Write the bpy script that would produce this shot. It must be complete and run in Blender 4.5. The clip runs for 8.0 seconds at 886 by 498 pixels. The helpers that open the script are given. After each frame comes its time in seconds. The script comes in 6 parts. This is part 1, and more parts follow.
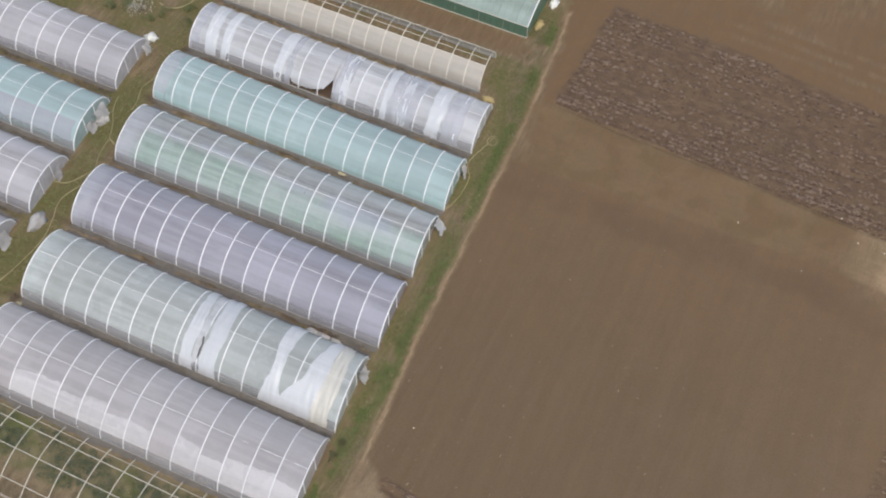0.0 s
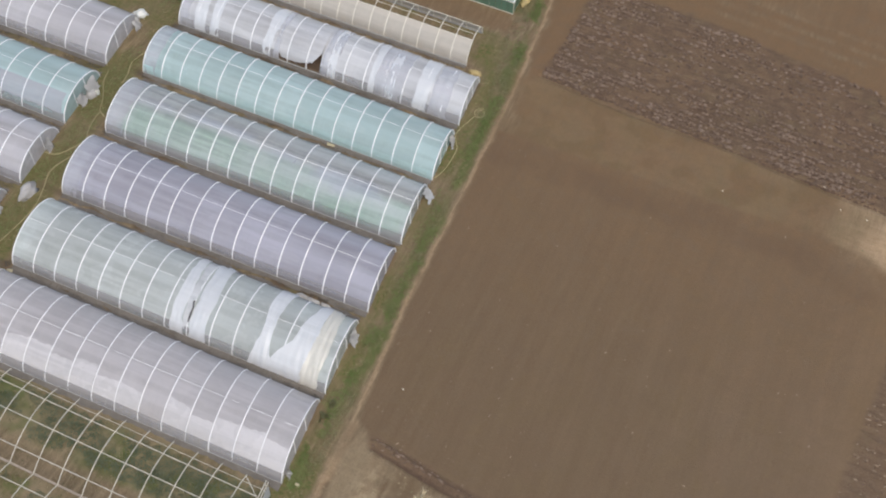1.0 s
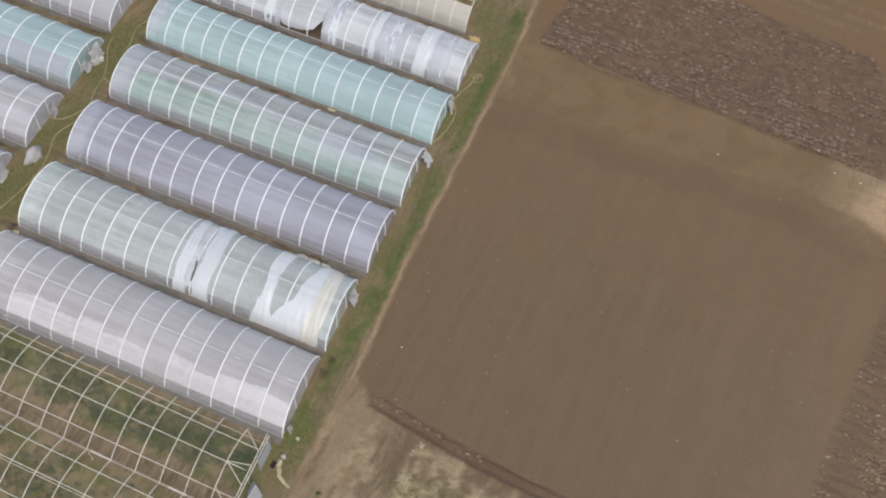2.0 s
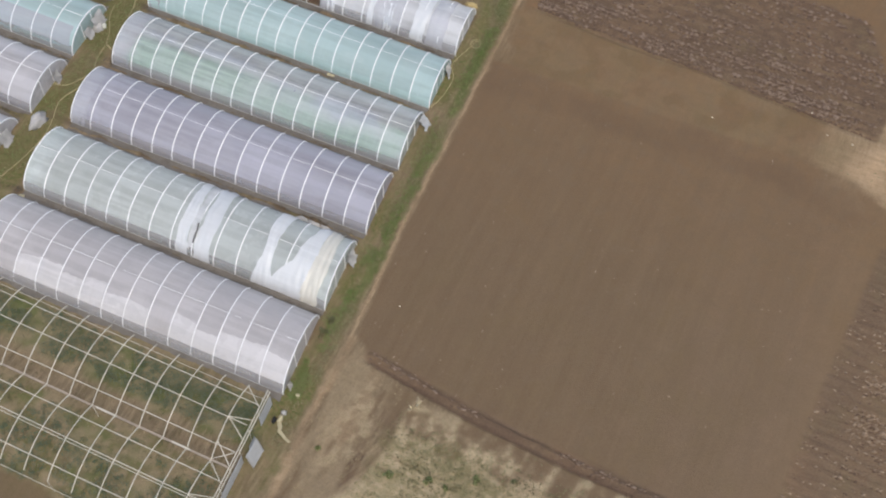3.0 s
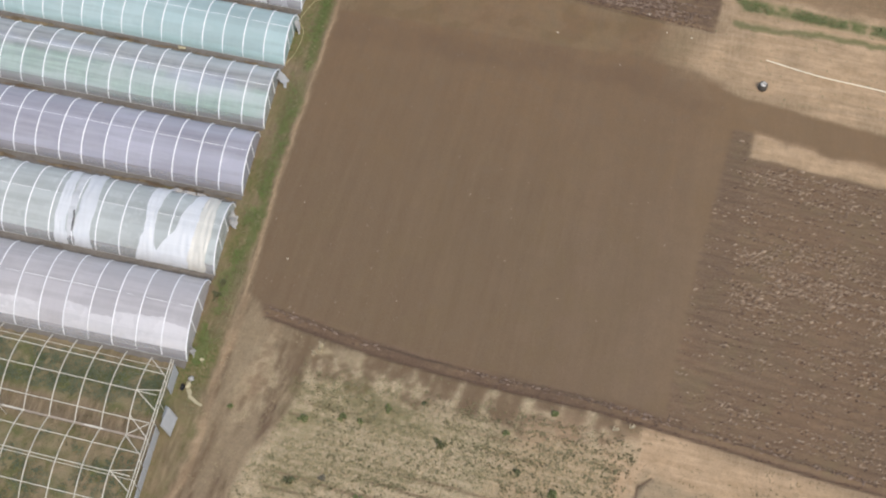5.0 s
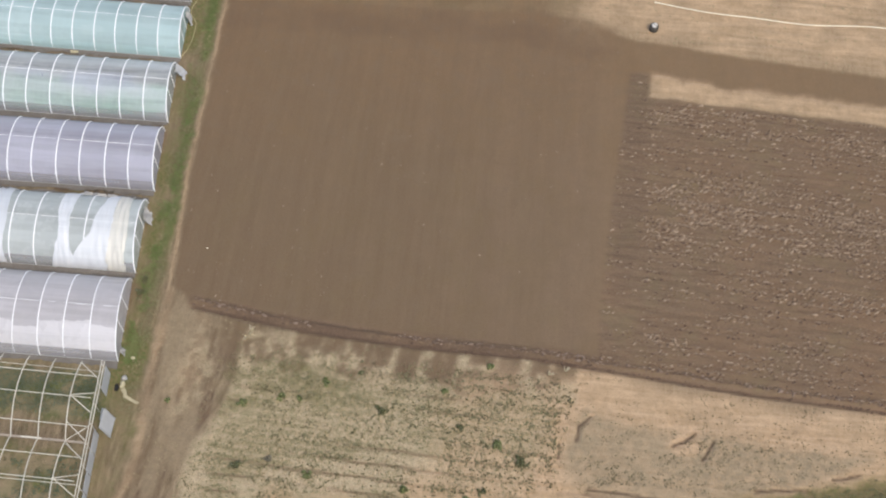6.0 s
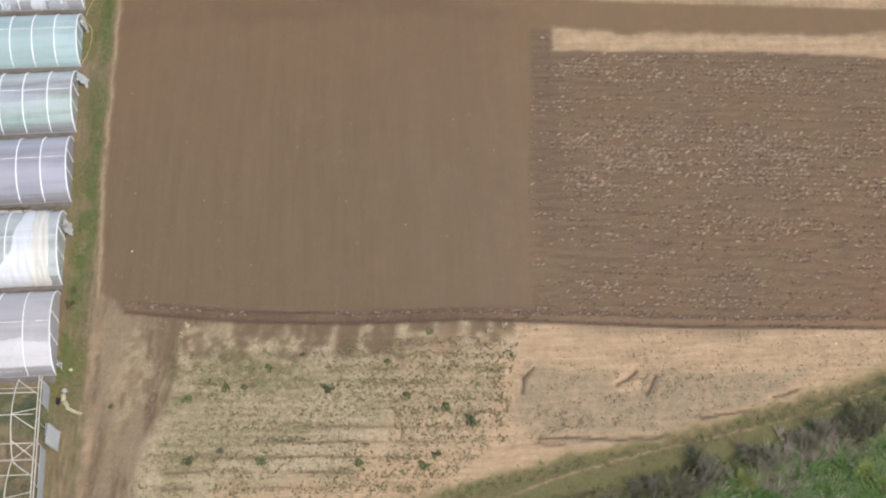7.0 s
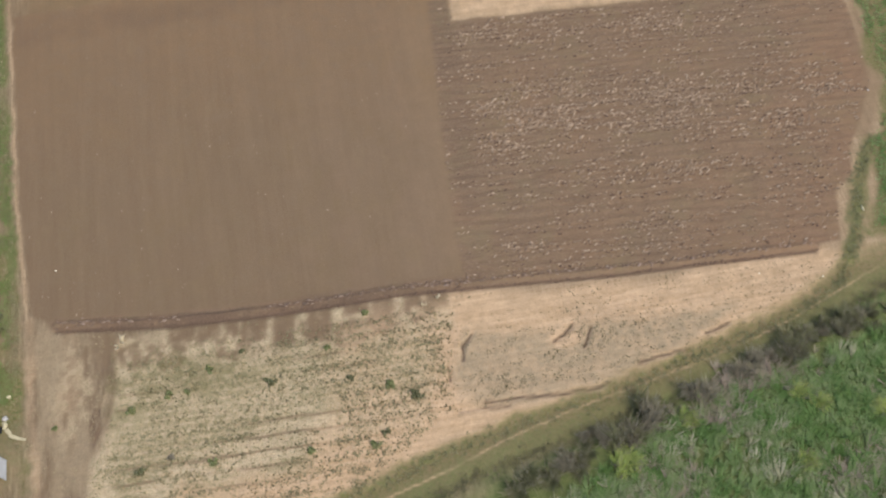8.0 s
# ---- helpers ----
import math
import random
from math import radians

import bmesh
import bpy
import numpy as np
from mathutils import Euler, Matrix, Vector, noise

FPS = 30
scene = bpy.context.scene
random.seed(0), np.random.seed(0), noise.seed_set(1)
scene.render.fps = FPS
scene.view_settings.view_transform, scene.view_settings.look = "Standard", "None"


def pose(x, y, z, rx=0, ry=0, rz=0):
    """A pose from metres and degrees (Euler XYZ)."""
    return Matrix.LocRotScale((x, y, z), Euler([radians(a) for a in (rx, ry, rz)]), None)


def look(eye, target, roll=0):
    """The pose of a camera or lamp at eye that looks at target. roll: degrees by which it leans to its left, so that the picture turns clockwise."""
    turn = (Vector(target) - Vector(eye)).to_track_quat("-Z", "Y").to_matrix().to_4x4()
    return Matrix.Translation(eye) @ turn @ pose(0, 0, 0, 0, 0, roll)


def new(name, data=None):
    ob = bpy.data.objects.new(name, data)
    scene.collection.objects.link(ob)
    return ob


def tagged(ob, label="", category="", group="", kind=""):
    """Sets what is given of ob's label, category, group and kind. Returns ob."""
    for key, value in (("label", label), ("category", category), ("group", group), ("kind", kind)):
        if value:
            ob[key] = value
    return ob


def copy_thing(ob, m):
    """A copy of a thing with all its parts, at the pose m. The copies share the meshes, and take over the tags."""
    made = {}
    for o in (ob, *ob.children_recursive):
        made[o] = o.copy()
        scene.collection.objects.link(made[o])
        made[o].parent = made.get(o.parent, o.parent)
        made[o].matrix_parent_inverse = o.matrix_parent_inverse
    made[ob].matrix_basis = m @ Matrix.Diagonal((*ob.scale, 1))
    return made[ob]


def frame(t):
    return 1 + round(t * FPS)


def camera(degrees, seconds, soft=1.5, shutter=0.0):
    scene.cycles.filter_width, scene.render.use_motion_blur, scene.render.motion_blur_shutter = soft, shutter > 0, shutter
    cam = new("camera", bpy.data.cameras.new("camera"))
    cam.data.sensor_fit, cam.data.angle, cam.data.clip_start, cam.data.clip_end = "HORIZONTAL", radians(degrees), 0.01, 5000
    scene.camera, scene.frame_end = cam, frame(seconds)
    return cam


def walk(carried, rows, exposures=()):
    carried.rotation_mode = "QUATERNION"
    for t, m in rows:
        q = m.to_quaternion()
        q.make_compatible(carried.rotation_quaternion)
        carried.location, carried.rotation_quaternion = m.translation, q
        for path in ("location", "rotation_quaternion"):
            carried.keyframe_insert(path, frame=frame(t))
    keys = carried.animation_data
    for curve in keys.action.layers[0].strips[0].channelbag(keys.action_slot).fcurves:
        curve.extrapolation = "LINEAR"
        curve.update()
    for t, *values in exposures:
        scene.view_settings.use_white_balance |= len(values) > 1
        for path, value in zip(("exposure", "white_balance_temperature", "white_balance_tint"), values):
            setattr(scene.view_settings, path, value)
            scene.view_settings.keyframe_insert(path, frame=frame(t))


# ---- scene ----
cam = camera(41.8, 8.0, soft=2.1)

PATH = [
    (0, (20.788, -37.324, 77.120), (20.3518, -36.3004, 75.4579), 2.20),
    (0.5, (21.472, -39.342, 76.076), (21.0428, -38.2925, 74.4285), 2.75),
    (1, (22.247, -40.788, 75.631), (21.8215, -39.7329, 73.9855), 2.89),
    (1.5, (23.066, -41.835, 75.602), (22.6386, -40.7873, 73.9524), 2.73),
    (3, (25.406, -43.930, 76.584), (24.9799, -42.9376, 74.9005), 1.60),
    (3.5, (26.055, -44.600, 76.918), (25.6475, -43.6128, 75.2271), 1.43),
    (4, (26.609, -45.354, 77.144), (26.2462, -44.3601, 75.4464), 1.31),
    (4.5, (27.061, -46.210, 77.233), (26.7565, -45.2043, 75.5311), 0.97),
    (6, (27.831, -49.207, 76.776), (27.7306, -48.1790, 75.0635), 0.26),
    (6.5, (27.935, -50.158, 76.543), (27.8932, -49.1304, 74.8270), -0.12),
    (7, (28.001, -50.925, 76.412), (28.0237, -49.9064, 74.6908), -1.01),
    (7.5, (28.062, -51.376, 76.508), (28.1425, -50.3735, 74.7790), -1.66),
    (8, (28.158, -51.349, 76.981), (28.2995, -50.3782, 75.2384), -2.05),
]
EXPOSURE = [(0.0, 0.42, 7150, 10), (3.0, 0.5, 7150, 10), (4.5, 0.6, 7150, 10), (6.5, 0.74, 7150, 10), (8.0, 0.9, 7150, 10)]
walk(cam, [(t, look(eye, target, roll)) for t, eye, target, roll in PATH], EXPOSURE)

# ---- light: a bright overcast day, the sun behind thin cloud ----
world = bpy.data.worlds.new("overcast_sky")
scene.world = world
world.use_nodes = True
wn = world.node_tree.nodes
sky = wn.new("ShaderNodeTexSky")
sky.sky_type = "NISHITA"
sky.sun_disc = False
sky.sun_elevation = radians(58)
sky.sun_rotation = radians(140)
sky.air_density = 1.0
sky.dust_density = 1.5
sky.ozone_density = 1.0
world.node_tree.links.new(sky.outputs[0], wn["Background"].inputs[0])
wn["Background"].inputs[1].default_value = 0.12
sun_data = bpy.data.lights.new("sun", "SUN")
sun_data.energy = 1.3
sun_data.angle = radians(25)
sun_data.color = (1.0, 0.985, 0.96)
sun = new("sun", sun_data)
sun.matrix_world = look((34, -40, 84), (0, 0, 0))


# ---- materials ----
def srgb(r, g, b):
    """Linear colour from 0..255 values."""
    f = lambda v: v / 12.92 if v <= 0.04045 else ((v + 0.055) / 1.055) ** 2.4
    return (f(r / 255), f(g / 255), f(b / 255), 1.0)


class Net:
    """A small builder of node materials."""

    def __init__(self, name):
        self.mat = bpy.data.materials.new(name)
        self.mat.use_nodes = True
        self.t = self.mat.node_tree
        self.n = self.t.nodes
        self.bsdf = self.n["Principled BSDF"]
        self.out = self.n["Material Output"]
        self.geo = self.n.new("ShaderNodeTexCoord").outputs["Object"]

    def link(self, a, b):
        self.t.links.new(a, b)

    def put(self, socket, value):
        if hasattr(value, "node"):
            self.link(value, socket)
        else:
            socket.default_value = value

    def noise(self, scale, detail=4.0, rough=0.55, vector=None, distortion=0.0):
        n = self.n.new("ShaderNodeTexNoise")
        n.inputs["Scale"].default_value = scale
        n.inputs["Detail"].default_value = detail
        n.inputs["Roughness"].default_value = rough
        n.inputs["Distortion"].default_value = distortion
        self.link(vector or self.geo, n.inputs["Vector"])
        return n.outputs["Fac"]

    def voronoi(self, scale, vector=None, out="Distance"):
        n = self.n.new("ShaderNodeTexVoronoi")
        n.inputs["Scale"].default_value = scale
        self.link(vector or self.geo, n.inputs["Vector"])
        return n.outputs[out]

    def stretch(self, sx, sy, sz, rz=0.0):
        n = self.n.new("ShaderNodeMapping")
        n.inputs["Scale"].default_value = (sx, sy, sz)
        n.inputs["Rotation"].default_value = (0, 0, radians(rz))
        self.link(self.geo, n.inputs["Vector"])
        return n.outputs[0]

    def ramp(self, fac, *stops):
        """stops: (position, colour or grey)"""
        n = self.n.new("ShaderNodeValToRGB")
        while len(n.color_ramp.elements) < len(stops):
            n.color_ramp.elements.new(0.5)
        for e, (p, c) in zip(n.color_ramp.elements, stops):
            e.position = p
            e.color = c if isinstance(c, tuple) else (c, c, c, 1)
        self.link(fac, n.inputs[0])
        return n.outputs[0]

    def mix(self, fac, a, b, kind="MIX"):
        n = self.n.new("ShaderNodeMix")
        n.data_type, n.blend_type = "RGBA", kind
        self.put(n.inputs["Factor"], fac)
        self.put(n.inputs["A"], a)
        self.put(n.inputs["B"], b)
        return n.outputs["Result"]

    def math(self, op, a, b=0.5):
        n = self.n.new("ShaderNodeMath")
        n.operation = op
        self.put(n.inputs[0], a)
        self.put(n.inputs[1], b)
        return n.outputs[0]

    def bump(self, height, strength=0.4, distance=0.05):
        n = self.n.new("ShaderNodeBump")
        n.inputs["Strength"].default_value = strength
        n.inputs["Distance"].default_value = distance
        self.link(height, n.inputs["Height"])
        self.link(n.outputs[0], self.bsdf.inputs["Normal"])

    def attribute(self, name):
        n = self.n.new("ShaderNodeAttribute")
        n.attribute_name = name
        return n.outputs["Color"]

    def parts_of(self, colour):
        n = self.n.new("ShaderNodeSeparateColor")
        self.link(colour, n.inputs[0])
        return n.outputs

    def each(self):
        return self.n.new("ShaderNodeObjectInfo").outputs["Random"]

    def island(self):
        return self.n.new("ShaderNodeNewGeometry").outputs["Random Per Island"]

    def done(self, colour=None, rough=0.8, metal=0.0, spec=0.3):
        if colour is not None:
            self.put(self.bsdf.inputs["Base Color"], colour)
        self.put(self.bsdf.inputs["Roughness"], rough)
        self.bsdf.inputs["Metallic"].default_value = metal
        self.bsdf.inputs["Specular IOR Level"].default_value = spec
        return self.mat


def plain(name, colour, vary=0.25, scale=6.0, rough=0.7, metal=0.0, spec=0.3, bump=0.2):
    """A material of one colour with grain and larger stains."""
    m = Net(name)
    big, small = m.noise(scale * 0.2, 3), m.noise(scale, 5)
    c = m.mix(m.ramp(big, (0.35, 0.0), (0.7, 1.0)), colour, tuple(v * (1 - vary) for v in colour[:3]) + (1,))
    c = m.mix(m.ramp(small, (0.4, 0.0), (0.75, 0.6)), c, tuple(v * (1 - vary * 1.3) for v in colour[:3]) + (1,))
    c = m.mix(m.math("MULTIPLY", m.each(), 0.25), c, tuple(min(1, v * 1.25) for v in colour[:3]) + (1,))
    if bump:
        m.bump(small, bump, 0.02)
    return m.done(c, rough, metal, spec)


def film(name, tint, seen_through, cloud=0.25, rough=0.28, dried=0.35, uneven=0.25):
    """Polythene sheet: partly clear, milky, glossy, a little dirty, with painted sheen bands, dried-on pale patches and
    each bay a little different.
    """
    m = Net(name)
    big = m.noise(0.45, 3)
    streak = m.noise(1.0, 4, vector=m.stretch(5.0, 0.5, 0.5))
    patch = m.ramp(m.noise(0.5, 3, 0.5, m.stretch(0.5, 1.0, 1.0)), (0.53, 0.0), (0.57, 1.0))
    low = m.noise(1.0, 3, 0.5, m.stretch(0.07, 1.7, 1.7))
    dirt = m.math("MULTIPLY", m.ramp(big, (0.3, 0.0), (0.75, 1.0)), 0.3)
    dirt = m.math("ADD", dirt, m.math("MULTIPLY", m.ramp(streak, (0.35, 0.0), (0.7, 1.0)), 0.14))
    # long bands paint the film's gloss streaks into the dirt mask
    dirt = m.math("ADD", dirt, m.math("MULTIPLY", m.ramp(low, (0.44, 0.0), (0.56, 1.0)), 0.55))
    blotch = m.noise(0.85, 6, 0.68, None, 0.6)
    dirt = m.math("ADD", dirt, m.math("MULTIPLY", m.math("SUBTRACT", m.ramp(blotch, (0.38, 0.0), (0.66, 1.0)), 0.4), 0.3))
    c = m.mix(dirt, tint, tuple(v * (1 - cloud) for v in tint[:3]) + (1,))
    c = m.mix(m.math("MULTIPLY", m.each(), 0.45), c, tuple(min(1, v * 1.14) for v in tint[:3]) + (1,))
    c = m.mix(m.math("MULTIPLY", patch, dried), c, srgb(236, 230, 226))
    m.bump(m.noise(1.6, 4, 0.5, m.stretch(1.4, 0.8, 0.8)), 0.4, 0.06)
    m.done(c, m.math("ADD", rough - 0.12, m.math("MULTIPLY", big, 0.2)), 0.0, 0.75)
    clear = m.n.new("ShaderNodeBsdfTransparent")
    clear.inputs[0].default_value = (0.93, 0.96, 0.96, 1)
    milky = m.n.new("ShaderNodeBsdfTranslucent")
    m.put(milky.inputs[0], c)
    a = m.n.new("ShaderNodeMixShader")
    a.inputs[0].default_value = 0.15
    m.link(m.bsdf.outputs[0], a.inputs[1])
    m.link(milky.outputs[0], a.inputs[2])
    b = m.n.new("ShaderNodeMixShader")
    see = m.math("SUBTRACT", seen_through + 0.12, m.math("MULTIPLY", dirt, 0.25))
    see = m.math("ADD", see, m.math("MULTIPLY", m.math("SUBTRACT", m.ramp(m.noise(0.6, 4, 0.55, m.stretch(0.14, 1.5, 1.5), 0.3), (0.36, 0.0), (0.64, 1.0)), 0.5), uneven * seen_through))
    see = m.math("MAXIMUM", m.math("SUBTRACT", see, m.math("MULTIPLY", patch, dried * 0.4)), 0.02)
    m.put(b.inputs[0], see)
    m.link(a.outputs[0], b.inputs[1])
    m.link(clear.outputs[0], b.inputs[2])
    m.link(b.outputs[0], m.out.inputs["Surface"])
    return m.mat


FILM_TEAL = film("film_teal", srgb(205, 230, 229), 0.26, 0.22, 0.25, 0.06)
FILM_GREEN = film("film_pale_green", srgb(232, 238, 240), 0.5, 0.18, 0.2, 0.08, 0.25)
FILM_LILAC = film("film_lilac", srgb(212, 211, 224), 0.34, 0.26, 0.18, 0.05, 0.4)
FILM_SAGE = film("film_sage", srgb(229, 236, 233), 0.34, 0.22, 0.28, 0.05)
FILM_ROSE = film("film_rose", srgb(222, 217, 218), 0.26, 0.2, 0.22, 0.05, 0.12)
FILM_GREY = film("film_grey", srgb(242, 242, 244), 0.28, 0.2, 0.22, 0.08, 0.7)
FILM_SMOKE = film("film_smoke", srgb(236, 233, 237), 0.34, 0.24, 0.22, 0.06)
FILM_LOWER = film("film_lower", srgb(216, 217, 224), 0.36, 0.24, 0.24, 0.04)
FILM_LOW_PATCH = film("film_low_patch", srgb(232, 228, 228), 0.2, 0.12, 0.3, 0.0)
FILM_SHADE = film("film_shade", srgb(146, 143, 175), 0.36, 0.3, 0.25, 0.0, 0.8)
# foot film tinted darker: its dull ground reflection is painted into the colour
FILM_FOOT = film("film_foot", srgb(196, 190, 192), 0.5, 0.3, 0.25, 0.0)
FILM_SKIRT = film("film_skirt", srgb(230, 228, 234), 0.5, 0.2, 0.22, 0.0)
# strong clouding paints the shading of folds into the white sheet
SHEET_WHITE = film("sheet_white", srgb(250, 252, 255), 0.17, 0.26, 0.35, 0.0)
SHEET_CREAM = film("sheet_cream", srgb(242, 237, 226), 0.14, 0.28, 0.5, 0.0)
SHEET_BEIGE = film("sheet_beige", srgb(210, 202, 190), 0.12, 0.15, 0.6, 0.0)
PIPE = plain("painted_pipe", srgb(248, 248, 248), 0.08, 9, 0.45)
PIPE_GALV = plain("galvanised_pipe", srgb(222, 215, 199), 0.25, 9, 0.5, 0.1)
PIPE_CREAM = plain("cream_pipe", srgb(240, 234, 220), 0.12, 9, 0.55)
BOARD = plain("weathered_board", srgb(176, 176, 174), 0.3, 5, 0.7)
PANEL_GREY = plain("grey_sheet", srgb(182, 183, 184), 0.18, 4, 0.55)
HOSE = plain("old_hose", srgb(182, 170, 130), 0.3, 4, 0.6)
SLIT_SHADE = plain("slit_shade", srgb(98, 96, 96), 0.25, 5, 0.5)
FOOT_FILM = plain("dusty_film", srgb(124, 117, 109), 0.35, 3, 0.7)
DIRTY_FILM = plain("dirty_film", srgb(186, 183, 180), 0.25, 5, 0.5)
RAG = plain("crumpled_sheet", srgb(196, 185, 152), 0.25, 5, 0.7)
SAND_PIPE = plain("pale_pipe", srgb(240, 227, 202), 0.2, 3, 0.6)
BLACK = plain("black_plastic", (0.02, 0.02, 0.022, 1), 0.3, 8, 0.45)
DRUM_GREY = plain("weathered_drum", srgb(88, 82, 75), 0.35, 8, 0.6)
DUSTY_LID = plain("dusty_lid", srgb(218, 212, 202), 0.35, 10, 0.6)
WHITE = plain("white_plastic", srgb(232, 232, 226), 0.15, 8, 0.45)
YELLOW = plain("faded_yellow_sheet", srgb(194, 172, 122), 0.3, 5, 0.7)
GLASS_GREEN = film("roof_sheet_green", srgb(196, 214, 205), 0.3, 0.34, 0.35, 0.2, 0.9)
WALL_GREEN = film("wall_net_green", srgb(112, 146, 124), 0.2, 0.3, 0.5, 0.0)


def leafy(name, a, b, dry):
    """Leaves: two greens and a dry tone, by leaf and by place."""
    m = Net(name)
    c = m.mix(m.island(), a, b)
    c = m.mix(m.ramp(m.noise(0.55, 3), (0.42, 0.0), (0.62, 1.0)), c, m.mix(m.island(), b, dry))
    m.done(c, 0.65, 0.0, 0.25)
    thin = m.n.new("ShaderNodeBsdfTranslucent")
    m.put(thin.inputs[0], c)
    s = m.n.new("ShaderNodeMixShader")
    s.inputs[0].default_value = 0.25
    m.link(m.bsdf.outputs[0], s.inputs[1])
    m.link(thin.outputs[0], s.inputs[2])
    m.link(s.outputs[0], m.out.inputs["Surface"])
    return m.mat


LEAF = leafy("green_leaf", srgb(84, 114, 60), srgb(114, 143, 82), srgb(142, 150, 112))
LEAF_DARK = leafy("dark_leaf", srgb(100, 104, 74), srgb(120, 120, 88), srgb(134, 128, 98))
LEAF_DULL = leafy("dull_leaf", srgb(114, 124, 82), srgb(132, 138, 94), srgb(144, 142, 104))
LEAF_LIME = leafy("lime_leaf", srgb(150, 170, 92), srgb(166, 178, 104), srgb(164, 164, 112))
TWIG = leafy("grey_twig", srgb(126, 118, 102), srgb(148, 140, 122), srgb(112, 112, 90))
DRY_PINK = leafy("dry_stalks", srgb(166, 150, 136), srgb(150, 138, 122), srgb(150, 150, 116))
STRAW_DULL = leafy("trodden_straw", srgb(164, 148, 118), srgb(148, 132, 104), srgb(138, 126, 96))
STRAW = leafy("dry_grass", srgb(182, 176, 154), srgb(162, 160, 132), srgb(146, 152, 114))
STRAW_PALE = leafy("bleached_straw", srgb(216, 202, 172), srgb(202, 188, 158), srgb(192, 178, 148))
SEEDLING = leafy("seedling_leaf", srgb(92, 103, 80), srgb(107, 116, 93), srgb(124, 124, 101))
LEAF_VERGE = leafy("verge_grass", srgb(96, 116, 64), srgb(116, 132, 78), srgb(138, 138, 96))
WEED_DARK = leafy("dark_field_weed", srgb(90, 87, 62), srgb(106, 101, 75), srgb(120, 112, 86))
WEED = leafy("field_weed", srgb(140, 136, 102), srgb(122, 119, 90), srgb(154, 142, 110))
CROP = leafy("crop_leaf", srgb(92, 174, 108), srgb(126, 198, 142), srgb(114, 172, 138))
BLOSSOM = leafy("blossom", srgb(226, 224, 214), srgb(206, 204, 190), srgb(150, 156, 110))
DEAD = leafy("dead_stalks", srgb(104, 97, 88), srgb(84, 79, 71), srgb(116, 108, 96))


# ---- building helpers ----
def part(name, bm, material, parent=None, label="", smooth=False):
    """Links a bmesh as one mesh object under a thing or a part."""
    me = bpy.data.meshes.new(name)
    bm.to_mesh(me)
    bm.free()
    me.materials.append(material)
    if smooth:
        me.polygons.foreach_set("use_smooth", [True] * len(me.polygons))
    ob = new(name, me)
    if parent is not None:
        ob.parent = parent
    return tagged(ob, label)


def thing(name, label, category, group="", kind="", at=(0, 0, 0), turn=0.0):
    ob = tagged(new(name), label, category, group, kind)
    ob.matrix_basis = pose(*at, 0, 0, turn)
    ob.empty_display_size = 0.2
    return ob


def tube(bm, points, r, sides=6, r_end=None):
    """A pipe along points."""
    pts = [Vector(p) for p in points]
    rings = []
    for i, p in enumerate(pts):
        d = (pts[min(i + 1, len(pts) - 1)] - pts[max(i - 1, 0)]).normalized()
        side = d.cross(Vector((0, 0, 1)))
        if side.length < 1e-3:
            side = d.cross(Vector((1, 0, 0)))
        side.normalize()
        up = side.cross(d)
        rad = r if r_end is None else r + (r_end - r) * i / (len(pts) - 1)
        rings.append([bm.verts.new(p + rad * (math.cos(a) * side + math.sin(a) * up))
                      for a in (2 * math.pi * k / sides for k in range(sides))])
    for a, b in zip(rings, rings[1:]):
        for k in range(sides):
            bm.faces.new((a[k], a[(k + 1) % sides], b[(k + 1) % sides], b[k]))
    bm.faces.new(rings[0][::-1])
    bm.faces.new(rings[-1])
    return bm


def box(bm, x0, x1, y0, y1, z0, z1, bevel=0.0):
    made = bmesh.ops.create_cube(bm, size=1)["verts"]
    for v in made:
        v.co = Vector((x0 + (v.co.x + 0.5) * (x1 - x0), y0 + (v.co.y + 0.5) * (y1 - y0), z0 + (v.co.z + 0.5) * (z1 - z0)))
    if bevel:
        edges = list({e for v in made for e in v.link_edges})
        bmesh.ops.bevel(bm, geom=edges, offset=bevel, segments=1, affect="EDGES")
    return bm


# smooth value noise over the plan, for soil and edges
LATTICE = np.random.RandomState(7).rand(256, 256)


def value_noise(x, y):
    xi, yi = np.floor(x).astype(int), np.floor(y).astype(int)
    fx, fy = x - xi, y - yi
    fx, fy = fx * fx * (3 - 2 * fx), fy * fy * (3 - 2 * fy)
    g = lambda a, b: LATTICE[a & 255, b & 255]
    return ((g(xi, yi) * (1 - fx) + g(xi + 1, yi) * fx) * (1 - fy) + (g(xi, yi + 1) * (1 - fx) + g(xi + 1, yi + 1) * fx) * fy)


def fbm(x, y, scale, octaves=4):
    out, amp, total = 0, 1.0, 0
    for k in range(octaves):
        out = out + amp * value_noise(x * scale + 17.3 * k, y * scale + 41.7 * k)
        total += amp
        amp *= 0.5
        scale *= 2.03
    return out / total


def inside(x, y, poly):
    """Signed distance to a polygon, positive inside."""
    far = np.full(np.shape(x), 1e9)
    odd = np.zeros(np.shape(x), bool)
    for (ax, ay), (bx, by) in zip(poly, poly[1:] + poly[:1]):
        ex, ey = bx - ax, by - ay
        t = np.clip(((x - ax) * ex + (y - ay) * ey) / (ex * ex + ey * ey), 0, 1)
        far = np.minimum(far, np.hypot(x - ax - t * ex, y - ay - t * ey))
        if by != ay:
            odd ^= ((ay > y) != (by > y)) & (x < (bx - ax) * (y - ay) / (by - ay) + ax)
    return np.where(odd, far, -far)


